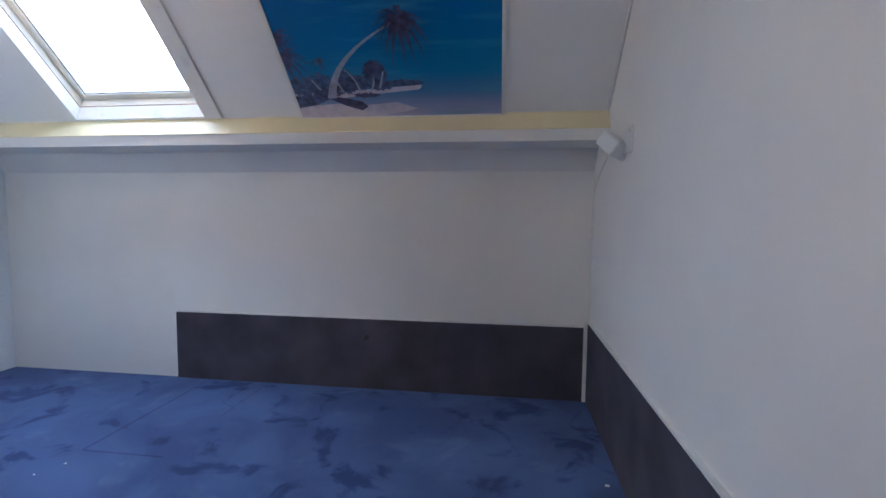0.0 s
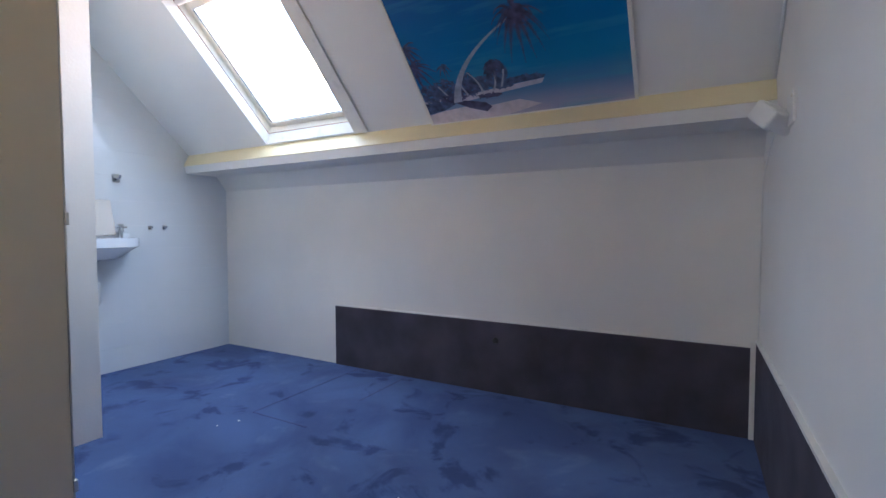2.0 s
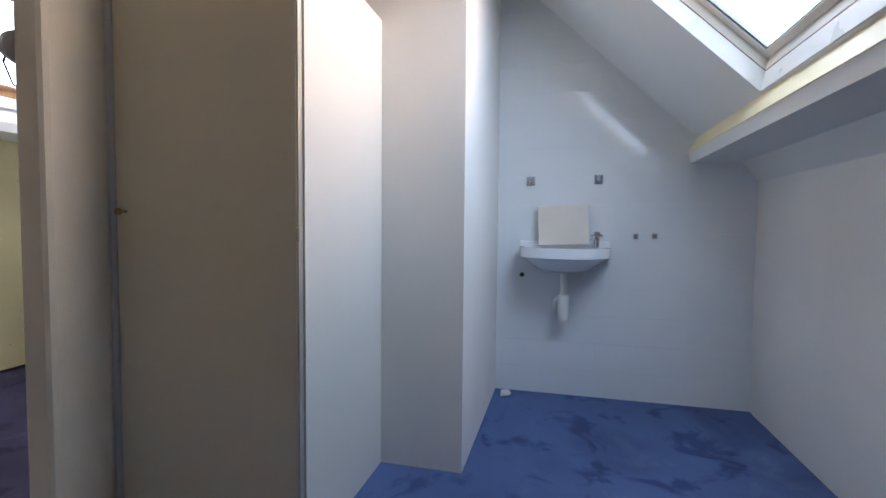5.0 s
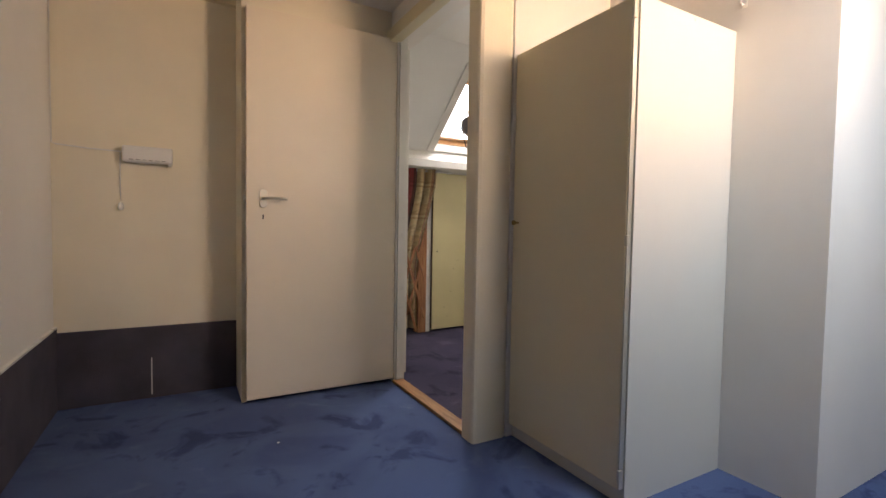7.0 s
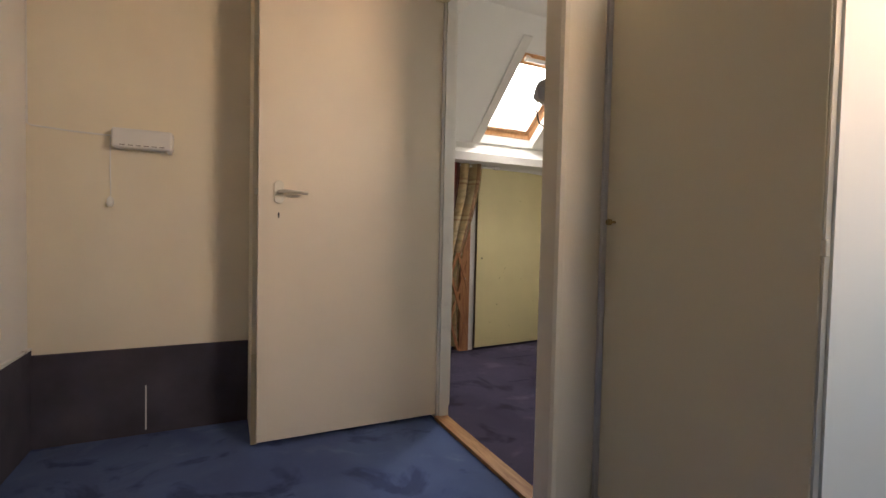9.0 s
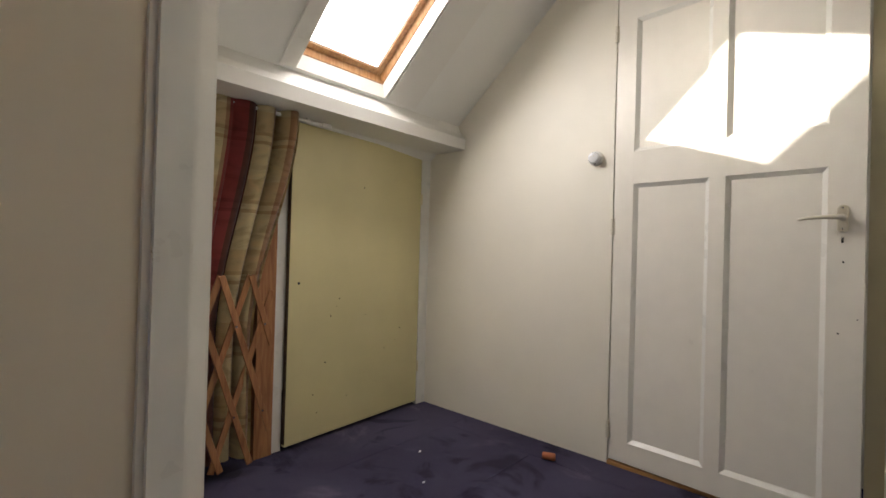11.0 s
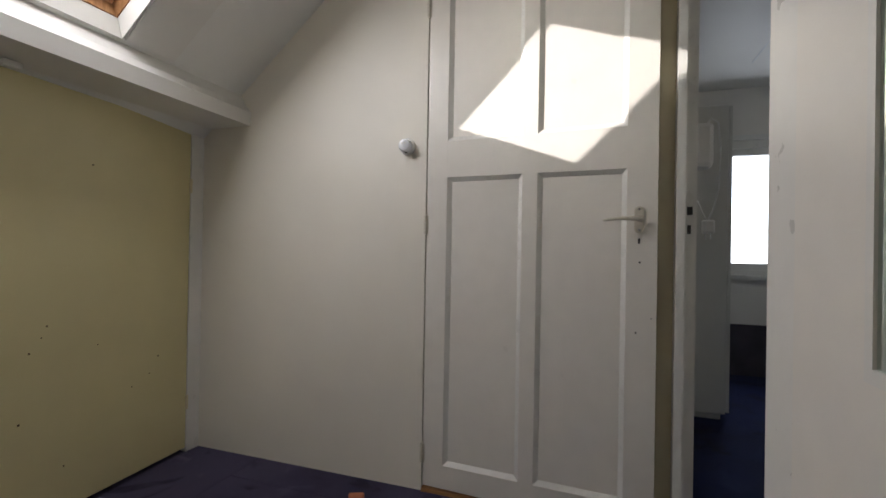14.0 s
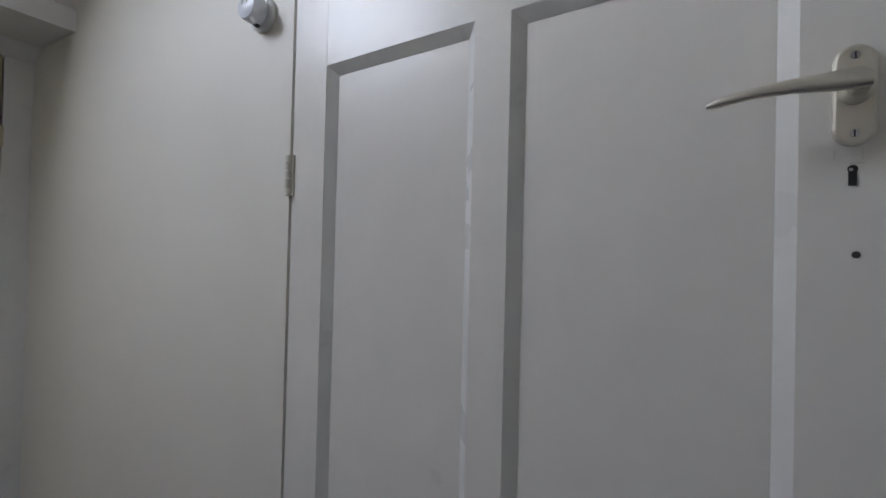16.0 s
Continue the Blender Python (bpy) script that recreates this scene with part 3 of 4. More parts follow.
    fronds(0.57, 0.63, 15, 0.13, 0.13, PALM)
    fronds(0.41, 0.36, 9, 0.055, 0.05, PALM)
    fronds(0.17, 0.40, 8, 0.04, 0.04, GROVE)
    fronds(0.0, 0.44, 6, 0.12, 0.07, PALM, (-1.2, 1.2))
    fronds(0.0, 0.56, 5, 0.09, 0.06, PALM, (-1.2, 1.2))


poster()


def plate(bm, y, z, w, h, x0, x1, n=10):
    """A flat handle plate with round ends, facing x."""
    prof = []
    for k in range(n + 1):
        a = math.pi * k / n
        prof.append((y + w / 2 * math.cos(a), z + h / 2 - w / 2 + w / 2 * math.sin(a)))
    for k in range(n + 1):
        a = math.pi + math.pi * k / n
        prof.append((y + w / 2 * math.cos(a), z - h / 2 + w / 2 + w / 2 * math.sin(a)))
    prism(bm, prof, x0, x1)
    caps = [e for e in bm.edges if all(abs(v.co.x - x1) < 1e-6 for v in e.verts)]
    bmesh.ops.bevel(bm, geom=caps, offset=0.0025, segments=2, affect="EDGES", profile=0.5)
    return bm


def washbasin():
    y0, top = -0.918, 0.815
    w = thing("washbasin", "small white ceramic washbasin on the tiled wall", "washbasin", at=Matrix.Translation((-3.32, y0, top)))
    b = B()

    def ring(a, d, z, inset=0.0):
        out = []
        for i in range(25):
            th = -math.pi / 2 + math.pi * i / 24
            out.append(b.verts.new((max(inset, d * math.cos(th) ** 0.75 if math.cos(th) > 1e-6 else inset), a * math.sin(th), z)))
        return out
    rings = [ring(0.235, 0.30, 0), ring(0.235, 0.30, -0.05), ring(0.21, 0.27, -0.065), ring(0.15, 0.19, -0.115), ring(0.05, 0.09, -0.135)]
    inner = [ring(0.215, 0.275, 0.0, 0.03), ring(0.19, 0.25, -0.03, 0.045), ring(0.12, 0.18, -0.09, 0.07), ring(0.03, 0.12, -0.10, 0.09)]
    for seq in (rings, inner, [rings[0], inner[0]]):
        for p, q in zip(seq, seq[1:]):
            for i in range(24):
                b.faces.new((p[i], p[i + 1], q[i + 1], q[i]))
    b.faces.new(rings[-1]), b.faces.new(inner[-1])
    for p, q in zip(rings, rings[1:]):
        b.faces.new((p[0], q[0], q[-1], p[-1]))
    bmesh.ops.recalc_face_normals(b, faces=b.faces)
    part("bowl", b, CERAM, w, smooth=True)
    part("splash_rim", box(B(), 0.0, 0.022, -0.235, 0.235, -0.01, 0.03, 0.006), CERAM, w)
    tap = part("tap", cyl(B(), (0.05, 0.165, 0.0), (0.05, 0.165, 0.055), 0.013), CHROME, w, "chrome tap", True)
    b = tube(B(), [(0.05, 0.165, 0.045), (0.075, 0.155, 0.06), (0.11, 0.145, 0.055), (0.12, 0.142, 0.035)], 0.008)
    part("spout", b, CHROME, tap, smooth=True)
    part("tap_handle", boxes((0.035, 0.065, 0.135, 0.195, 0.058, 0.068), (0.043, 0.057, 0.15, 0.18, 0.066, 0.082)), CHROME, tap)
    b = cyl(B(), (0.09, 0, -0.135), (0.09, 0, -0.26), 0.016)
    part("waste_pipe", b, PLAST, w, smooth=True)
    b = lathe(B(), [(0.02, -0.25), (0.028, -0.255), (0.028, -0.37), (0.022, -0.385)], m=Matrix.Translation((0.09, 0, 0)))
    part("bottle_trap", b, PLAST, w, "white plastic bottle trap", True)
    b = tube(B(), [(0.09, 0, -0.28), (0.06, -0.02, -0.275), (0.045, -0.035, -0.29), (0.04, -0.04, -0.33), (0.0, -0.04, -0.345)], 0.015)
    part("outlet_pipe", b, PLAST, w, smooth=True)


washbasin()
m = Matrix.Translation((-3.285, -0.925, 0.82)) @ pose(0, 0, 0, 0, -10, 0) @ pose(0, 0, 0, 2.5, 0, 0)
bd = tagged(link("board", box(B(), 0.03, 0.045, -0.125, 0.135, 0.0, 0.21, 0.003), BOARD), "cream board leaning on the wall over the washbasin", "board")
bd.matrix_world = m


def wall_hook(y, z, big):
    h = thing("wall_hook", "chrome wall hook on the white tiles" if big else "small chrome hook on the white tiles", "hook", "hooks on the tiled wall", Matrix.Translation((-3.32, y, z)))
    s = 1.0 if big else 0.55
    part("plate", box(B(), 0, 0.008 * s, -0.022 * s, 0.022 * s, -0.025 * s, 0.025 * s, 0.003 * s), CHROME, h)
    part("arm", tube(B(), [(0.004, 0, -0.005), (0.03 * s, 0, -0.008 * s), (0.05 * s, 0, 0.0), (0.056 * s, 0, 0.016 * s)], 0.007 * s), CHROME, h, smooth=True)


wall_hook(-1.10, 1.172, True), wall_hook(-0.748, 1.175, True), wall_hook(-0.555, 0.876, False), wall_hook(-0.464, 0.878, False)
tagged(link("pipe_stub", cyl(B(), (-3.32, -1.14, 0.657), (-3.30, -1.14, 0.657), 0.012), BLACK), "short dark pipe stub in the tiled wall", "pipe")


def cupboard():
    c = thing("cupboard", "tall plain white cupboard beside the doorway", "cupboard")
    part("side_panel", boxes((-2.376, -1.834, -2.203, -2.186, 0, 1.68)), CUPB, c)
    part("side_panel", boxes((-2.376, -1.834, -1.618, -1.60, 0, 1.68)), CUPB, c)
    part("top_panel", boxes((-2.376, -1.834, -2.186, -1.618, 1.662, 1.68)), CUPB, c)
    part("back_panel", boxes((-2.376, -2.36, -2.186, -1.618, 0, 1.662)), CUPB, c)
    part("plinth", boxes((-1.85, -1.835, -2.186, -1.618, 0, 0.055)), CUPB, c)
    d = part("door", box(B(), -1.829, -1.811, -2.200, -1.612, 0.06, 1.672, 0.002), CUPF, c, "cream painted cupboard door")
    b = cyl(B(), (-1.811, -2.165, 0.952), (-1.790, -2.165, 0.952), 0.004)
    cyl(b, (-1.790, -2.165, 0.952), (-1.782, -2.165, 0.952), 0.010)
    part("knob", b, shader("brass", (0.45, 0.33, 0.14), 0.3, metal=1.0), d, "small brass knob", True)
    part("edge_strip", boxes((-1.833, -1.813, -1.611, -1.606, 0.06, 1.672)), ALU, d, "grey metal edge strip")
    for x in (-2.36, -2.12):
        part("screw", cyl(B(), (x, -1.6, 1.666), (x, -1.5985, 1.666), 0.004, seg=10), ALU, c)
    for z in (0.11, 0.892, 1.62):
        part("hinge", box(B(), -1.822, -1.806, -1.612, -1.600, z - 0.018, z + 0.018, 0.003), ALU, d, "small metal hinge")


cupboard()
hk = thing("wall_hook", "small white painted hook high on the pier", "hook", at=Matrix.Translation((-2.377, -1.575, 1.772)))
part("plate", box(B(), 0, 0.004, -0.010, 0.010, -0.012, 0.024, 0.001), PLAST, hk)
part("arm", tube(B(), [(0.003, 0, 0.0), (0.018, 0, -0.006), (0.026, 0, 0.002), (0.027, 0, 0.014)], 0.0035), PLAST, hk, smooth=True)


def bedroom_door():
    d = thing("door_bedroom", "pale flush door standing open along the wall", "door")
    part("leaf", box(B(), -1.655, -0.830, -3.150, -3.112, 0.02, 2.02, 0.003), LEAFC, d)
    hb = plate(B(), 0, 0, 0.038, 0.096, 0.0, 0.008)
    hb.transform(Matrix.Translation((-0.91, -3.112, 1.062)) @ pose(0, 0, 0, 0, 0, 90))
    h = part("handle", hb, ALU, d, "aluminium lever handle")
    part("lever", tube(B(), [(-0.91, -3.106, 1.062), (-0.91, -3.07, 1.062), (-0.925, -3.062, 1.063), (-1.02, -3.062, 1.060)], 0.0075), ALU, h, smooth=True)
    part("keyhole", boxes((-0.913, -0.907, -3.1125, -3.111, 0.955, 0.978)), BLACK, d)
    part("latch", boxes((-0.830, -0.818, -3.14, -3.122, 1.05, 1.075)), ALU, d)
    for z in (0.25, 1.75):
        part("hinge", cyl(B(), (-1.660, -3.106, z - 0.04), (-1.660, -3.106, z + 0.04), 0.006), ALU, d)


bedroom_door()


def wall_heater():
    h = thing("wall_box", "white slotted plastic box on the cream wall", "wall box")
    part("body", box(B(), -0.505, -0.288, -3.45, -3.385, 1.232, 1.312, 0.008), PLAST, h)
    for i in range(6):
        x = -0.475 + i * 0.028
        part("slot", boxes((x, x + 0.018, -3.3865, -3.3845, 1.241, 1.2445)), SLOTG, h)
    part("foot", box(B(), -0.500, -0.485, -3.44, -3.40, 1.222, 1.232), PLAST, h)


wall_heater()
tagged(link("wall_cable", tube(B(), [(-0.004, -3.446, 2.1), (-0.004, -3.446, 1.305), (-0.02, -3.447, 1.297), (-0.15, -3.447, 1.288), (-0.290, -3.447, 1.285)], 0.0035), PLAST), "thin painted cable running to the wall box", "cable")
cd = thing("pull_cord", "thin cord with a small pull hanging by the wall", "cord")
part("cord", tube(B(), [(-0.275, -3.446, 1.285), (-0.274, -3.444, 1.15), (-0.276, -3.445, 1.02)], 0.0022), PLAST, cd)
part("pull", lathe(B(), [(0.004, 0.03), (0.012, 0.02), (0.014, 0.0), (0.01, -0.012)], 14, Matrix.Translation((-0.276, -3.432, 1.0))), PLAST, cd, smooth=True)

sb = thing("corner_sensor", "white plastic box tilted in the wall corner", "sensor")
b = box(B(), -0.045, 0.045, -0.045, 0.045, -0.03, 0.03, 0.008)
b.transform(Matrix.Translation((-0.040, -0.58, 1.185)) @ pose(0, 0, 0, 38, 12, 42))
part("housing", b, PLAST, sb)
part("back_plate", box(B(), -0.008, 0, -0.68, -0.58, 1.15, 1.24, 0.002), PLAST, sb)
part("screw", cyl(B(), (-0.008, -0.665, 1.225), (-0.011, -0.665, 1.225), 0.005), ALU, sb)
tagged(link("corner_cable", tube(B(), [(-0.005, -0.46, 1.19), (-0.005, -0.30, 1.18), (-0.004, -0.15, 1.12), (-0.004, -0.03, 1.05), (-0.004, -0.004, 0.95), (-0.004, -0.004, 0.7), (-0.004, -0.004, 0.4)], 0.002), PLAST), "thin white cable down the wall corner", "cable")
tagged(link("roof_cable", tube(B(), [(-0.006, -0.30, 1.375), (-0.006, -0.70, 1.768), (-0.006, -1.09, 2.146)], 0.005), PLAST), "painted cable along the slope and wall", "cable")
tagged(link("door_stop", lathe(B(), [(0.012, 0), (0.016, 0.006), (0.013, 0.016), (0.004, 0.02)], 16, Matrix.Translation((-1.144, -0.011, 0.279)) @ pose(0, 0, 0, 90, 0, 0)), BLACK, True), "small round black door stop on the dark strip", "door stop")
tagged(link("scratch_line", boxes((-0.405, -0.400, -3.4385, -3.4365, 0.02, 0.215)), PLAST), "thin white line on the dark strip", "line")


def scrap(x, y, s, seed, name="paper_scrap", label="crumpled scrap of white paper on the carpet"):
    r = random.Random(seed)
    b = B()
    bmesh.ops.create_icosphere(b, subdivisions=2, radius=1)
    for v in b.verts:
        v.co *= r.uniform(0.6, 1.1)
        v.co.x, v.co.y, v.co.z = v.co.x * s, v.co.y * s * 0.7, max(v.co.z, -0.5) * s * 0.45
    ob = tagged(link(name, b, PAPER), label, "paper scrap")
    ob.location = (x, y, s * 0.22)


scrap(-3.225, -1.215, 0.045, 3)
for i, (x, y) in enumerate([(-1.05, -1.05), (-2.02, -0.90), (-0.06, -0.75), (-2.06, -0.98), (-0.9, -2.6), (-2.9, -3.8), (-3.0, -3.0), (-2.72, -3.6)]):
    scrap(x, y, 0.005 + 0.002 * (i % 3), 20 + i, "lint", "tiny white crumb of litter on the carpet")

sw = thing("wall_lamp_holder", "round white lamp holder on the door jamb", "lamp holder")
mm = Matrix.Translation((-1.650, -2.310, 1.37)) @ pose(0, 0, 0, 90, 0, 0)
part("base", lathe(B(), [(0.043, 0), (0.043, 0.012), (0.036, 0.022)], 28, mm), PLAST, sw, smooth=True)
part("socket", lathe(B(), [(0.03, 0.02), (0.03, 0.035), (0.016, 0.042), (0.012, 0.065)], 24, mm), PLAST, sw, smooth=True)
part("wire", tube(B(), [(-1.650, -2.362, 1.365), (-1.67, -2.405, 1.35), (-1.70, -2.42, 1.30), (-1.74, -2.39, 1.26), (-1.77, -2.34, 1.255), (-1.79, -2.312, 1.26)], 0.003), BLACK, sw, "looped thin wire", True)

# ---- things: landing ----
def blade(rows):
    """A flattened lever grip through sections of (x, y, z, half height, half depth)."""
    bm, n = B(), 14
    rings = []
    for x, y, z, h, d in rows:
        rings.append([bm.verts.new((x + d * math.cos(6.2832 * k / n), y, z + h * math.sin(6.2832 * k / n))) for k in range(n)])
    for a, b in zip(rings, rings[1:]):
        for k in range(n):
            bm.faces.new((a[k], a[(k + 1) % n], b[(k + 1) % n], b[k]))
    bm.faces.new(rings[0][::-1]), bm.faces.new(rings[-1])
    bmesh.ops.recalc_face_normals(bm, faces=bm.faces)
    return bm


def panel_door():
    w, h, t = 0.792, 1.985, 0.038
    d = thing("door_panelled", "white four-panel door standing slightly ajar", "door", at=Matrix.Translation((-3.395, -3.170, 0.022)) @ pose(0, 0, 0, 0, 0, -4.0))
    xs = [0.0, 0.080, 0.363, 0.415, 0.702, w]
    zs = [0.0, 0.085, 1.155, 1.290, 1.845, h]
    for x0, x1 in ((xs[0], xs[1]), (xs[4], xs[5])):
        part("stile", boxes((-t, 0, x0, x1, 0, h)), DOORW, d)
    for z0, z1 in ((zs[0], zs[1]), (zs[2], zs[3]), (zs[4], zs[5])):
        part("rail", boxes((-t, -0.0004, xs[1], xs[4], z0, z1)), DOORW, d)
    for z0, z1 in ((zs[1], zs[2]), (zs[3], zs[4])):
        part("muntin", boxes((-t, -0.0004, xs[2], xs[3], z0, z1)), DOORW, d)
    for z0, z1 in ((zs[1], zs[2]), (zs[3], zs[4])):
        for y0, y1 in ((xs[1], xs[2]), (xs[3], xs[4])):
            pn = part("panel", boxes((-0.026, -0.014, y0 + 0.001, y1 - 0.001, z0 + 0.001, z1 - 0.001)), DOORW, d)
            mb, e = B(), 0.016
            o = [mb.verts.new((-0.0005, y, z)) for y, z in ((y0, z0), (y1, z0), (y1, z1), (y0, z1))]
            i = [mb.verts.new((-0.0135, y, z)) for y, z in ((y0 + e, z0 + e), (y1 - e, z0 + e), (y1 - e, z1 - e), (y0 + e, z1 - e))]
            for k in range(4):
                mb.faces.new((o[k], o[(k + 1) % 4], i[(k + 1) % 4], i[k]))
            bmesh.ops.recalc_face_normals(mb, faces=mb.faces)
            part("moulding", mb, TRIM, pn)
    y = 0.739
    hd = part("handle", plate(B(), y, 0.990, 0.029, 0.086, 0.0, 0.007), ALU, d, "aluminium lever handle on an oval plate")
    part("lever", blade([(0.040, y + 0.006, 0.9925, 0.0060, 0.0050), (0.041, y, 0.993, 0.0085, 0.0060), (0.043, y - 0.018, 0.9925, 0.0080, 0.0055), (0.045, y - 0.045, 0.9925, 0.0062, 0.0050), (0.046, y - 0.075, 0.9905, 0.0050, 0.0046), (0.045, y - 0.098, 0.9870, 0.0042, 0.0040), (0.044, y - 0.106, 0.9855, 0.0022, 0.0022)]), ALU, hd, smooth=True)
    part("neck", lathe(B(), [(0.0095, 0.012), (0.0080, 0.022), (0.0075, 0.038)], 20, Matrix.Translation((0.0, y, 0.992)) @ pose(0, 0, 0, 0, 90, 0)), ALU, hd, smooth=True)
    part("collar", lathe(B(), [(0.011, 0), (0.011, 0.012), (0.008, 0.016)], 20, Matrix.Translation((0.006, y, 0.992)) @ pose(0, 0, 0, 0, 90, 0)), ALU, hd, smooth=True)
    for z in (0.957, 1.023):
        part("screw", cyl(B(), (0.006, y, z), (0.0080, y, z), 0.0035), CHROME, hd)
        part("slot", boxes((0.0078, 0.0083, y - 0.0006, y + 0.0006, z - 0.003, z + 0.003)), BLACK, hd)
    kb = cyl(B(), (-0.001, y, 0.928), (0.0012, y, 0.928), 0.0035)
    box(kb, -0.001, 0.0012, y - 0.0028, y + 0.0028, 0.914, 0.928)
    part("keyhole", kb, BLACK, d)
    part("key_pin", cyl(B(), (0.0006, y - 0.0012, 0.9275), (0.0019, y - 0.0012, 0.9275), 0.0015, seg=10), CHROME, d)
    part("keyhole_scratch", boxes((0.0002, 0.0009, y - 0.002, y + 0.008, 0.9325, 0.9333), (0.0002, 0.0009, y - 0.0125, y - 0.0118, 0.937, 0.946), (0.0002, 0.0009, y + 0.006, y + 0.0066, 0.936, 0.945)), AGED, d)
    for yy, z, s in ((y + 0.003, 0.855, 0.0032), (y - 0.006, 0.633, 0.0030), (y + 0.038, 0.680, 0.002)):
        part("chip", cyl(B(), (-0.001, yy, z), (0.0008, yy, z), s, seg=7), BLACK, d)
    for z in (0.12, 0.978, 1.80):
        hg = part("hinge", boxes((0.0, 0.003, -0.002, 0.006, z - 0.035, z + 0.035)), AGED, d, "painted cream hinge")
        for i in range(5):
            part("knuckle", cyl(B(), (0.004, -0.004, z - 0.035 + 0.014 * i + 0.0006), (0.004, -0.004, z - 0.021 + 0.014 * i - 0.0006), 0.0075 if i % 2 else 0.0068, seg=14), AGED, hg, smooth=True)


panel_door()
tagged(link("door_saddle", boxes((-3.44, -3.385, -3.172, -2.375, 0, 0.014)), OAK), "worn brown wooden strip under the door", "threshold")

bs = thing("round_switch", "old round white porcelain switch on the wall", "switch")
mm = Matrix.Translation((-3.393, -3.253, 1.300)) @ pose(0, 0, 0, 0, 90, 0)
part("base", lathe(B(), [(0.032, 0), (0.032, 0.008), (0.027, 0.012)], 28, mm), PLAST, bs, smooth=True)
part("cap", lathe(B(), [(0.024, 0.010), (0.024, 0.032), (0.021, 0.040), (0.008, 0.043)], 28, mm), CERAM, bs, "white porcelain cap", True)
part("slot", boxes((-3.3505, -3.3485, -3.260, -3.258, 1.302, 1.309), (-3.3505, -3.3485, -3.248, -3.246, 1.302, 1.309)), AGED, bs)
part("contact", boxes((-3.381, -3.373, -3.257, -3.249, 1.2735, 1.2765)), BLACK, bs)

pg = tagged(link("wooden_plug", lathe(B(), [(0.013, 0), (0.016, 0.004), (0.015, 0.05), (0.012, 0.054)], 18, pose(0, 0, 0, 90, 0, 0)), TERRA, True), "small terracotta coloured plug lying on the carpet", "plug")
pg.matrix_world = Matrix.Translation((-3.245, -3.335, 0.016)) @ pose(0, 0, 0, 0, 0, 20)


def small_door():
    d = thing("door_small", "low yellow painted cupboard door standing ajar", "door", at=Matrix.Translation((-3.323, -4.262, 0.02)) @ pose(0, 0, 0, 0, 0, 4.4))
    part("leaf", box(B(), 0.0, 0.848, -0.024, 0.0, 0, 1.400, 0.002), YELLOW, d)
    part("edge", boxes((0.8482, 0.8495, -0.023, -0.001, 0.01, 1.39)), RUST, d, "chipped rusty edge")
    part("keyhole", cyl(B(), (0.800, -0.001, 0.70), (0.800, 0.0012, 0.70), 0.006), BLACK, d)
    r = random.Random(9)
    for _ in range(12):
        x, z, s = r.uniform(0.08, 0.78), r.uniform(0.1, 1.25), r.uniform(0.0018, 0.0035)
        part("chip", boxes((x - s, x + s, -0.001, 0.0008, z - s, z + s)), RUST, d)
    for z in (0.2, 1.15):
        part("hinge", cyl(B(), (0.0, 0.003, z - 0.03), (0.0, 0.003, z + 0.03), 0.006), CREAM, d)


small_door()


def curtain(name, label, x_top, x_low, y, z0, z1, folds, depth, rep, along_y=False):
    """A hanging curtain; x_top and x_low are its two ends at the rail and at the hem."""
    b = B()
    ul = b.loops.layers.uv.new("uv")
    nu, nv, rows = 110, 22, []
    for j in range(nv + 1):
        v = j / nv
        row = []
        for i in range(nu + 1):
            u = i / nu
            k = min(1.0, (1 - v) * 1.5)
            k = k * k * (3 - 2 * k)
            a, c = x_top[0] + (x_low[0] - x_top[0]) * k, x_top[1] + (x_low[1] - x_top[1]) * k
            ph = u * folds * 6.283 + 0.5 * math.sin(u * 9 + v * 2)
            w = depth * (0.55 + 0.45 * math.sin(7 * u + 1)) * math.sin(ph) + 0.006 * math.sin(23 * u + 5 * v)
            s = a + (c - a) * u + 0.25 * depth * math.cos(ph)
            row.append(b.verts.new((y + w, s, z0 + (z1 - z0) * v) if along_y else (s, y + w, z0 + (z1 - z0) * v)))
        rows.append(row)
    for j in range(nv):
        for i in range(nu):
            f = b.faces.new((rows[j][i], rows[j][i + 1], rows[j + 1][i + 1], rows[j + 1][i]))
            for l, (p, q) in zip(f.loops, ((i, j), (i + 1, j), (i + 1, j + 1), (i, j + 1))):
                l[ul].uv = (p / nu * rep, q / nv * 5.0)
    bmesh.ops.solidify(b, geom=b.faces[:], thickness=0.002)
    return tagged(link(name, b, PLAID, True), label, "curtain")


curtain("curtain", "red, cream and brown plaid curtain across the alcove", (-1.80, -2.495), (-1.80, -2.315), -4.150, 0.07, 1.434, 8, 0.040, 2.15)
rl = thing("curtain_rail", "white curtain rail under the beam", "rail")
part("rod", cyl(B(), (-1.785, -4.165, 1.420), (-2.60, -4.165, 1.420), 0.008), PLAST, rl, smooth=True)
part("end_piece", box(B(), -2.64, -2.59, -4.178, -4.152, 1.410, 1.430, 0.004), PLAST, rl)
for x in (-1.95, -2.53):
    part("bracket", boxes((x - 0.008, x + 0.008, -4.29, -4.165, 1.424, 1.436)), PLAST, rl)


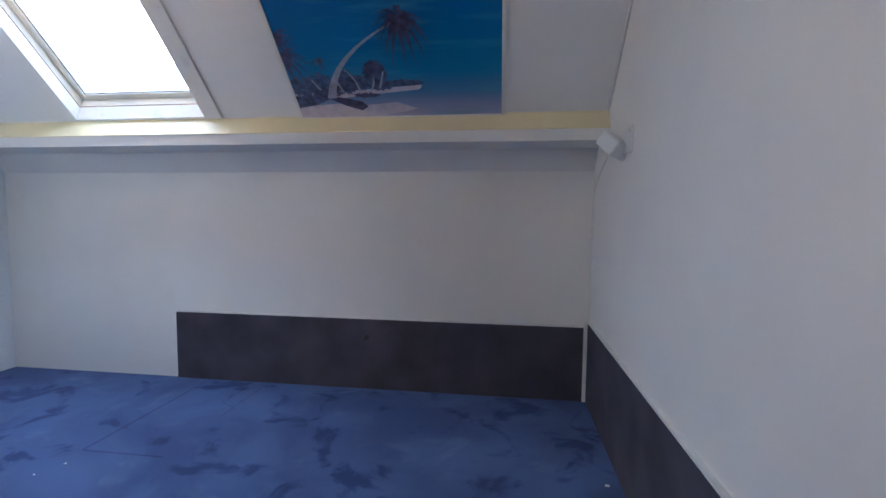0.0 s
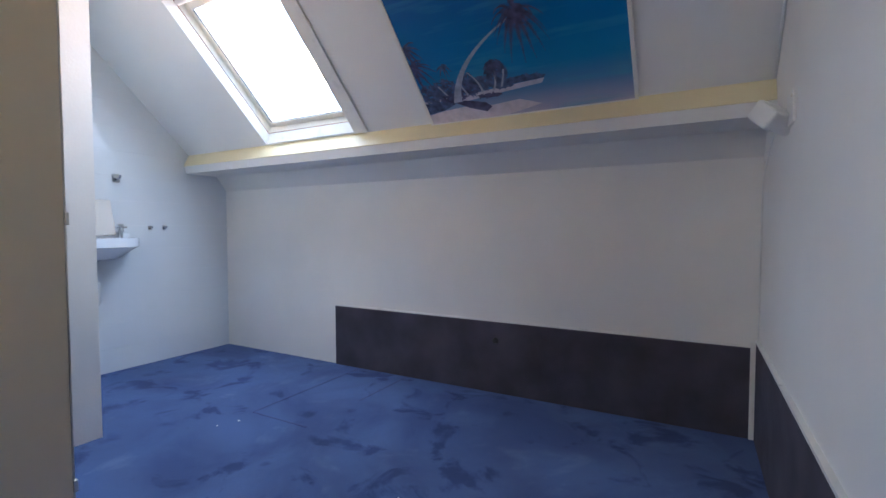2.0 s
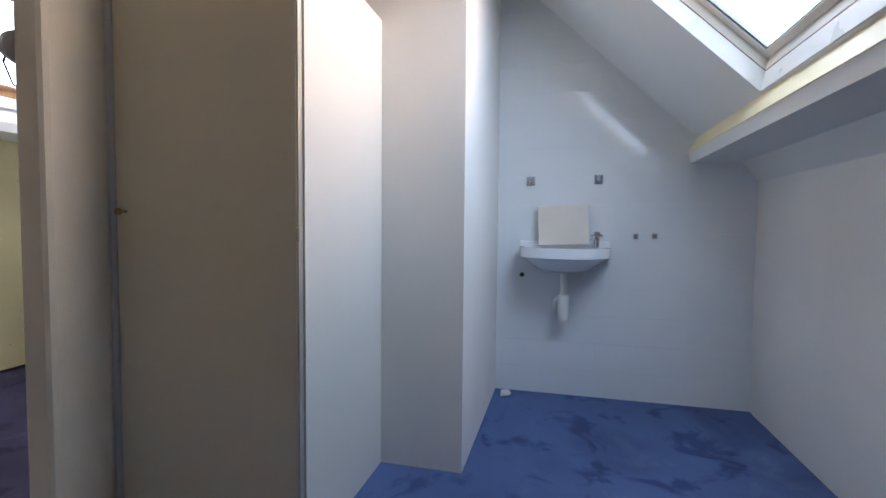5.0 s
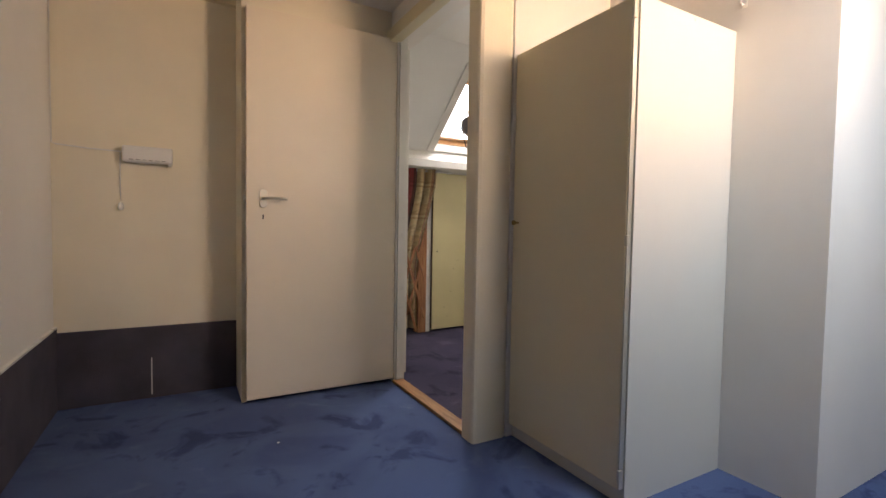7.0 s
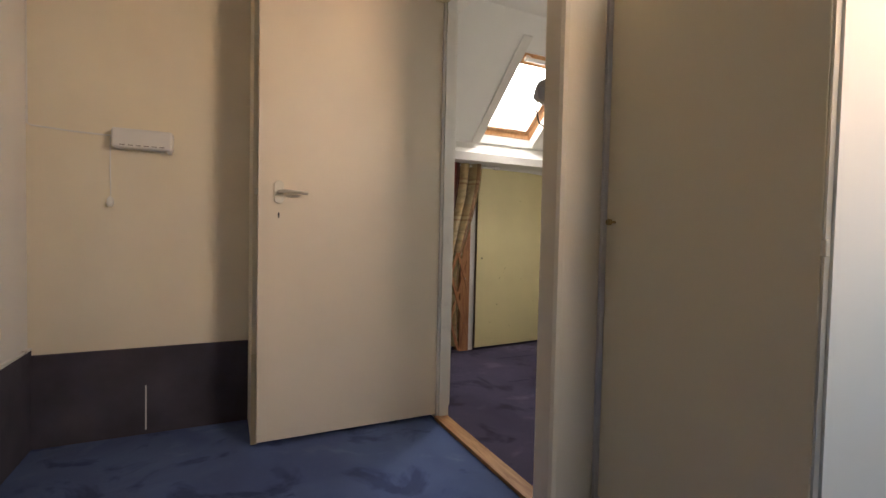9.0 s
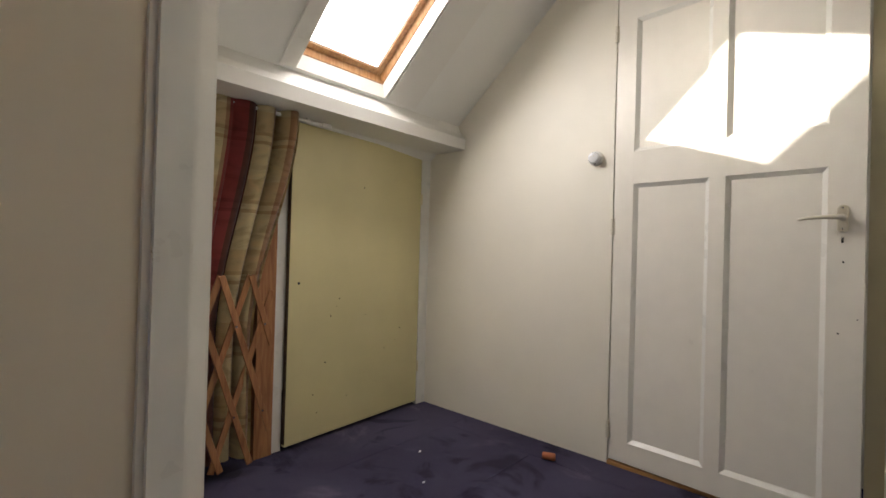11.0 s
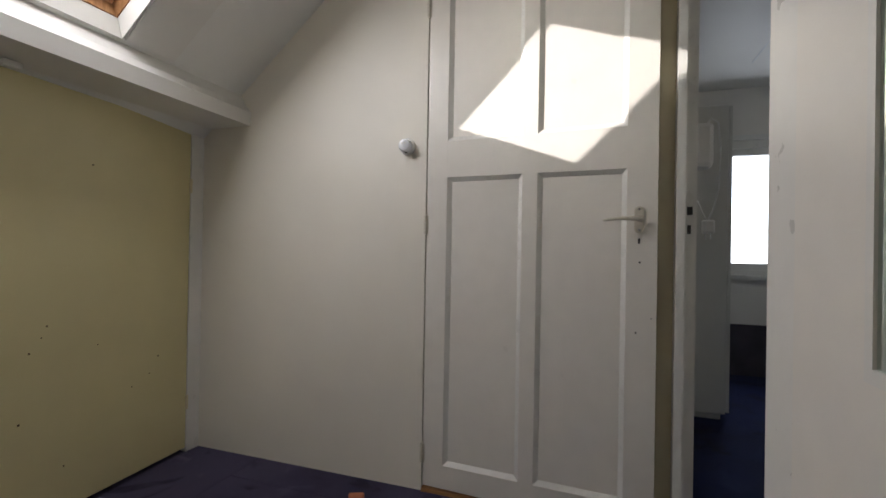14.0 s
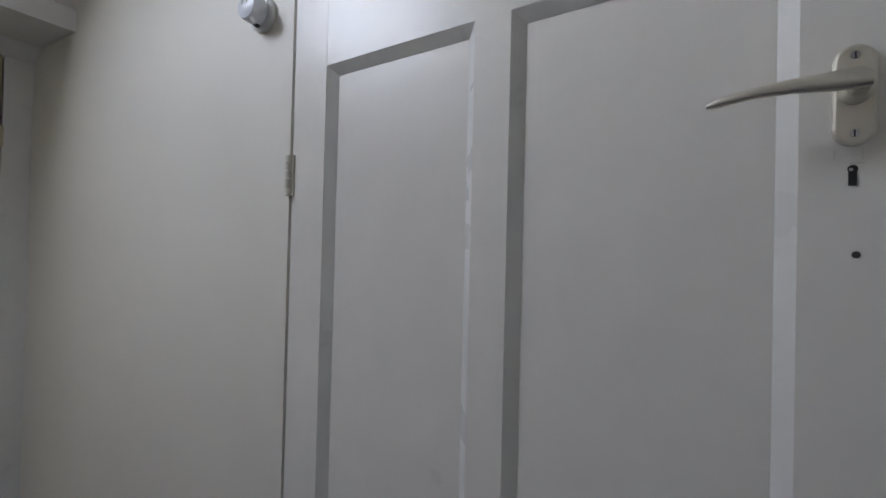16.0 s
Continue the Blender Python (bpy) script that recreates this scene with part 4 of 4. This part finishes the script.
def gate():
    g = thing("lattice_gate", "folding brown wooden lattice gate before the curtain", "gate")
    top, low, run = 0.765, 0.045, 0.235
    n = 0
    for x in [-1.83 - 0.11 * k for k in range(-2, 6)]:
        for sgn, y in ((-1, -4.108), (1, -4.118)):
            a, c = Vector((x, y, top)), Vector((x + sgn * run, y, low))
            lo, hi = -2.36, -1.79
            ts = [0.0, 1.0]
            for lim in (lo, hi):
                k = (lim - a.x) / (c.x - a.x)
                if 0 < k < 1:
                    ts.append(k)
            ok = [k for k in sorted(ts) if lo - 1e-4 <= a.lerp(c, k).x <= hi + 1e-4]
            if len(ok) < 2:
                continue
            p, q = a.lerp(c, ok[0]), a.lerp(c, ok[-1])
            if (q - p).length < 0.06:
                continue
            s = box(B(), -0.0045, 0.0045, -0.0115, 0.0115, -(q - p).length / 2, (q - p).length / 2, 0.0015)
            ang = math.atan2(q.x - p.x, q.z - p.z)
            s.transform(Matrix.Translation((p + q) / 2) @ Matrix.Rotation(ang, 4, "Y") @ Matrix.Rotation(math.pi / 2, 4, "Z"))
            part("slat", s, SLAT, g)
    for x in [-1.83 - 0.11 * k for k in range(5)]:
        for z in (0.575, 0.24):
            part("rivet", cyl(B(), (x - 0.055, -4.102, z), (x - 0.055, -4.096, z), 0.004), CHROME, g)
    part("end_post", box(B(), -1.80, -1.785, -4.125, -4.10, 0, 0.80, 0.002), SLAT, g)


gate()


def mirror_door():
    d = thing("door_mirror", "white door with a large mirror pane, folded open", "door")
    x0, x1, z0, z1 = -1.805, -2.49, 0.02, 2.01
    p0, p1, q0, q1 = -1.93, -2.315, 0.785, 1.80
    y0, y1 = -2.306, -2.270
    part("stile", boxes((p1, x1, y0, y1, z0, z1)), DOORW, d)
    part("stile", boxes((x0, p0, y0, y1, z0, z1)), DOORW, d)
    part("rail", boxes((p0, p1, y0, y1, z0, q0)), DOORW, d)
    part("rail", boxes((p0, p1, y0, y1, q1, z1)), DOORW, d)
    part("pane", boxes((p0, p1, y0 + 0.0015, y0 + 0.006, q0, q1)), MIRROR, d, "bright mirror pane")
    e = 0.014
    part("bead", boxes((p1, p1 + e, y0 - 0.002, y0 + 0.01, q0, q1), (p1 + e, p0, y0 - 0.002, y0 + 0.01, q0, q0 + e), (p1 + e, p0, y0 - 0.002, y0 + 0.01, q1 - e, q1), (p0 - e, p0, y0 - 0.002, y0 + 0.01, q0 + e, q1 - e)), TRIM, d)
    for z in (0.25, 1.75):
        part("hinge", cyl(B(), (x1 - 0.006, y0 + 0.004, z - 0.035), (x1 - 0.006, y0 + 0.004, z + 0.035), 0.006), TRIM, d)


mirror_door()
lk = thing("strike_plate", "lock holes cut in the cream jamb", "strike plate")
part("upper_hole", boxes((-3.3995, -3.3975, -2.290, -2.274, 1.030, 1.056)), BLACK, lk)
part("lower_hole", boxes((-3.3995, -3.3975, -2.289, -2.278, 0.970, 0.998)), BLACK, lk)
part("lip", boxes((-3.3995, -3.3965, -2.296, -2.266, 1.066, 1.069)), TRIM, lk)

tr = thing("plug_box", "white plastic box with a looped flex and plug", "plug box")
part("housing", box(B(), -3.53, -3.45, -2.262, -2.205, 1.19, 1.335, 0.014), PLAST, tr)
part("flex", tube(B(), [(-3.46, -2.225, 1.332), (-3.45, -2.215, 1.345), (-3.45, -2.195, 1.33), (-3.45, -2.188, 1.25), (-3.455, -2.19, 1.12), (-3.46, -2.205, 1.05), (-3.465, -2.218, 1.02)], 0.0028), PLAST, tr, smooth=True)
part("cord", tube(B(), [(-3.46, -2.250, 1.08), (-3.462, -2.235, 1.04), (-3.465, -2.222, 1.015)], 0.0026), PLAST, tr, smooth=True)
pl = part("plug", box(B(), -3.482, -3.448, -2.236, -2.200, 0.975, 1.018, 0.006), PLAST, tr, "white two-pin plug")
for y in (-2.226, -2.210):
    part("pin", cyl(B(), (-3.465, y, 0.975), (-3.465, y, 0.957), 0.0022, seg=10), CHROME, pl)

# ---- things: far room ----
wr = thing("wardrobe", "tall white wardrobe in the far room", "wardrobe")
part("body", box(B(), -5.25, -4.645, -2.399, -1.895, 0.04, 1.73, 0.003), CUPB, wr)
part("plinth", boxes((-5.23, -4.68, -2.38, -1.91, 0, 0.04)), CUPB, wr)
for x0, x1 in ((-5.248, -4.949), (-4.946, -4.647)):
    dr = part("door", box(B(), x0, x1, -1.894, -1.876, 0.05, 1.725, 0.002), CUPB, wr)
    part("knob", cyl(B(), (-4.965 if x0 < -5 else -4.93, -1.876, 0.95), (-4.965 if x0 < -5 else -4.93, -1.855, 0.95), 0.009), ALU, dr, smooth=True)


def far_window():
    w = thing("window_far", "white framed window with bright daylight", "window")
    y0, y1, z0, z1 = -1.76, -1.12, 0.76, 1.785
    x = -5.83
    part("window_frame", boxes((x - 0.08, x + 0.02, y0, y0 + 0.05, z0, z1), (x - 0.08, x + 0.02, y1 - 0.05, y1, z0, z1), (x - 0.08, x + 0.02, y0 + 0.05, y1 - 0.05, z1 - 0.06, z1), (x - 0.08, x + 0.02, y0 + 0.05, y1 - 0.05, z0, z0 + 0.04)), TRIM, w)
    a, b, c, d = y0 + 0.05, y1 - 0.05, z0 + 0.04, z1 - 0.06
    part("sash", boxes((x - 0.06, x - 0.01, a, a + 0.04, c, d), (x - 0.06, x - 0.01, b - 0.04, b, c, d), (x - 0.06, x - 0.01, a + 0.04, b - 0.04, d - 0.05, d), (x - 0.06, x - 0.01, a + 0.04, b - 0.04, c, c + 0.05)), TRIM, w)
    g = part("pane", boxes((x - 0.04, x - 0.034, a + 0.04, b - 0.04, c + 0.05, d - 0.05)), GLASS, w)
    g.visible_shadow = False
    part("handle", tube(B(), [(x - 0.01, b - 0.02, 1.29), (x + 0.02, b - 0.02, 1.29), (x + 0.025, b - 0.05, 1.27), (x + 0.025, b - 0.09, 1.25)], 0.007), ALU, w, "metal window catch", True)
    part("window_sill", boxes((x - 0.08, x + 0.05, y0 - 0.02, y1 + 0.02, z0 - 0.03, z0)), TRIM, w)
    part("blind_rail", boxes((x + 0.02, x + 0.05, y0 - 0.02, y1 + 0.02, z1, z1 + 0.035)), PLAST, w)


far_window()
curtain("curtain", "red and cream plaid curtain beside the far window", (-1.11, -0.90), (-1.11, -0.88), -5.775, 0.48, 1.83, 6, 0.020, 2.3, True)
lp = thing("ceiling_lamp", "round ceiling lamp with a yellowish glass shade", "ceiling lamp", at=Matrix.Translation((-5.2, -1.25, CEIL)))
part("base", lathe(B(), [(0.16, 0), (0.16, -0.012), (0.13, -0.02)], 32), PLAST, lp, smooth=True)
part("shade", lathe(B(), [(0.155, -0.012), (0.15, -0.03), (0.12, -0.058), (0.07, -0.078), (0.01, -0.085)], 32), SHADE, lp, "domed yellowish glass shade", True)
tagged(link("ceiling_strip", boxes((-5.3, -3.6, -1.62, -1.612, CEIL - 0.004, CEIL)), GROUT), "thin joint strip on the far ceiling", "strip")

# ---- tiles of the washbasin wall ----
tile_me = None
wall_ob = bpy.data.objects["wall_tiled_backing"]
P, J = 0.1495, 0.0022
for r in range(15):
    z0 = -0.005 + r * P
    for c in range(9):
        y1 = 0.0 - c * P
        y0 = max(y1 - P, -1.28)
        zt = min(z0 + P, 1.1026 - 0.9694 * y1 + 0.02)
        if y1 - y0 < 0.02 or z0 > 1.1026 - 0.9694 * y0:
            continue
        if y1 - y0 > 0.149 and tile_me is not None:
            ob = new("tile", tile_me)
        else:
            ob = link("tile", box(B(), -0.004, 0.004, 0.0, y1 - y0 - 0.0001, J / 2, P - J / 2), TILE)
            if y1 - y0 > 0.149:
                tile_me = ob.data
        ob.location = (-3.3245, y0, z0)
        ob.parent = wall_ob
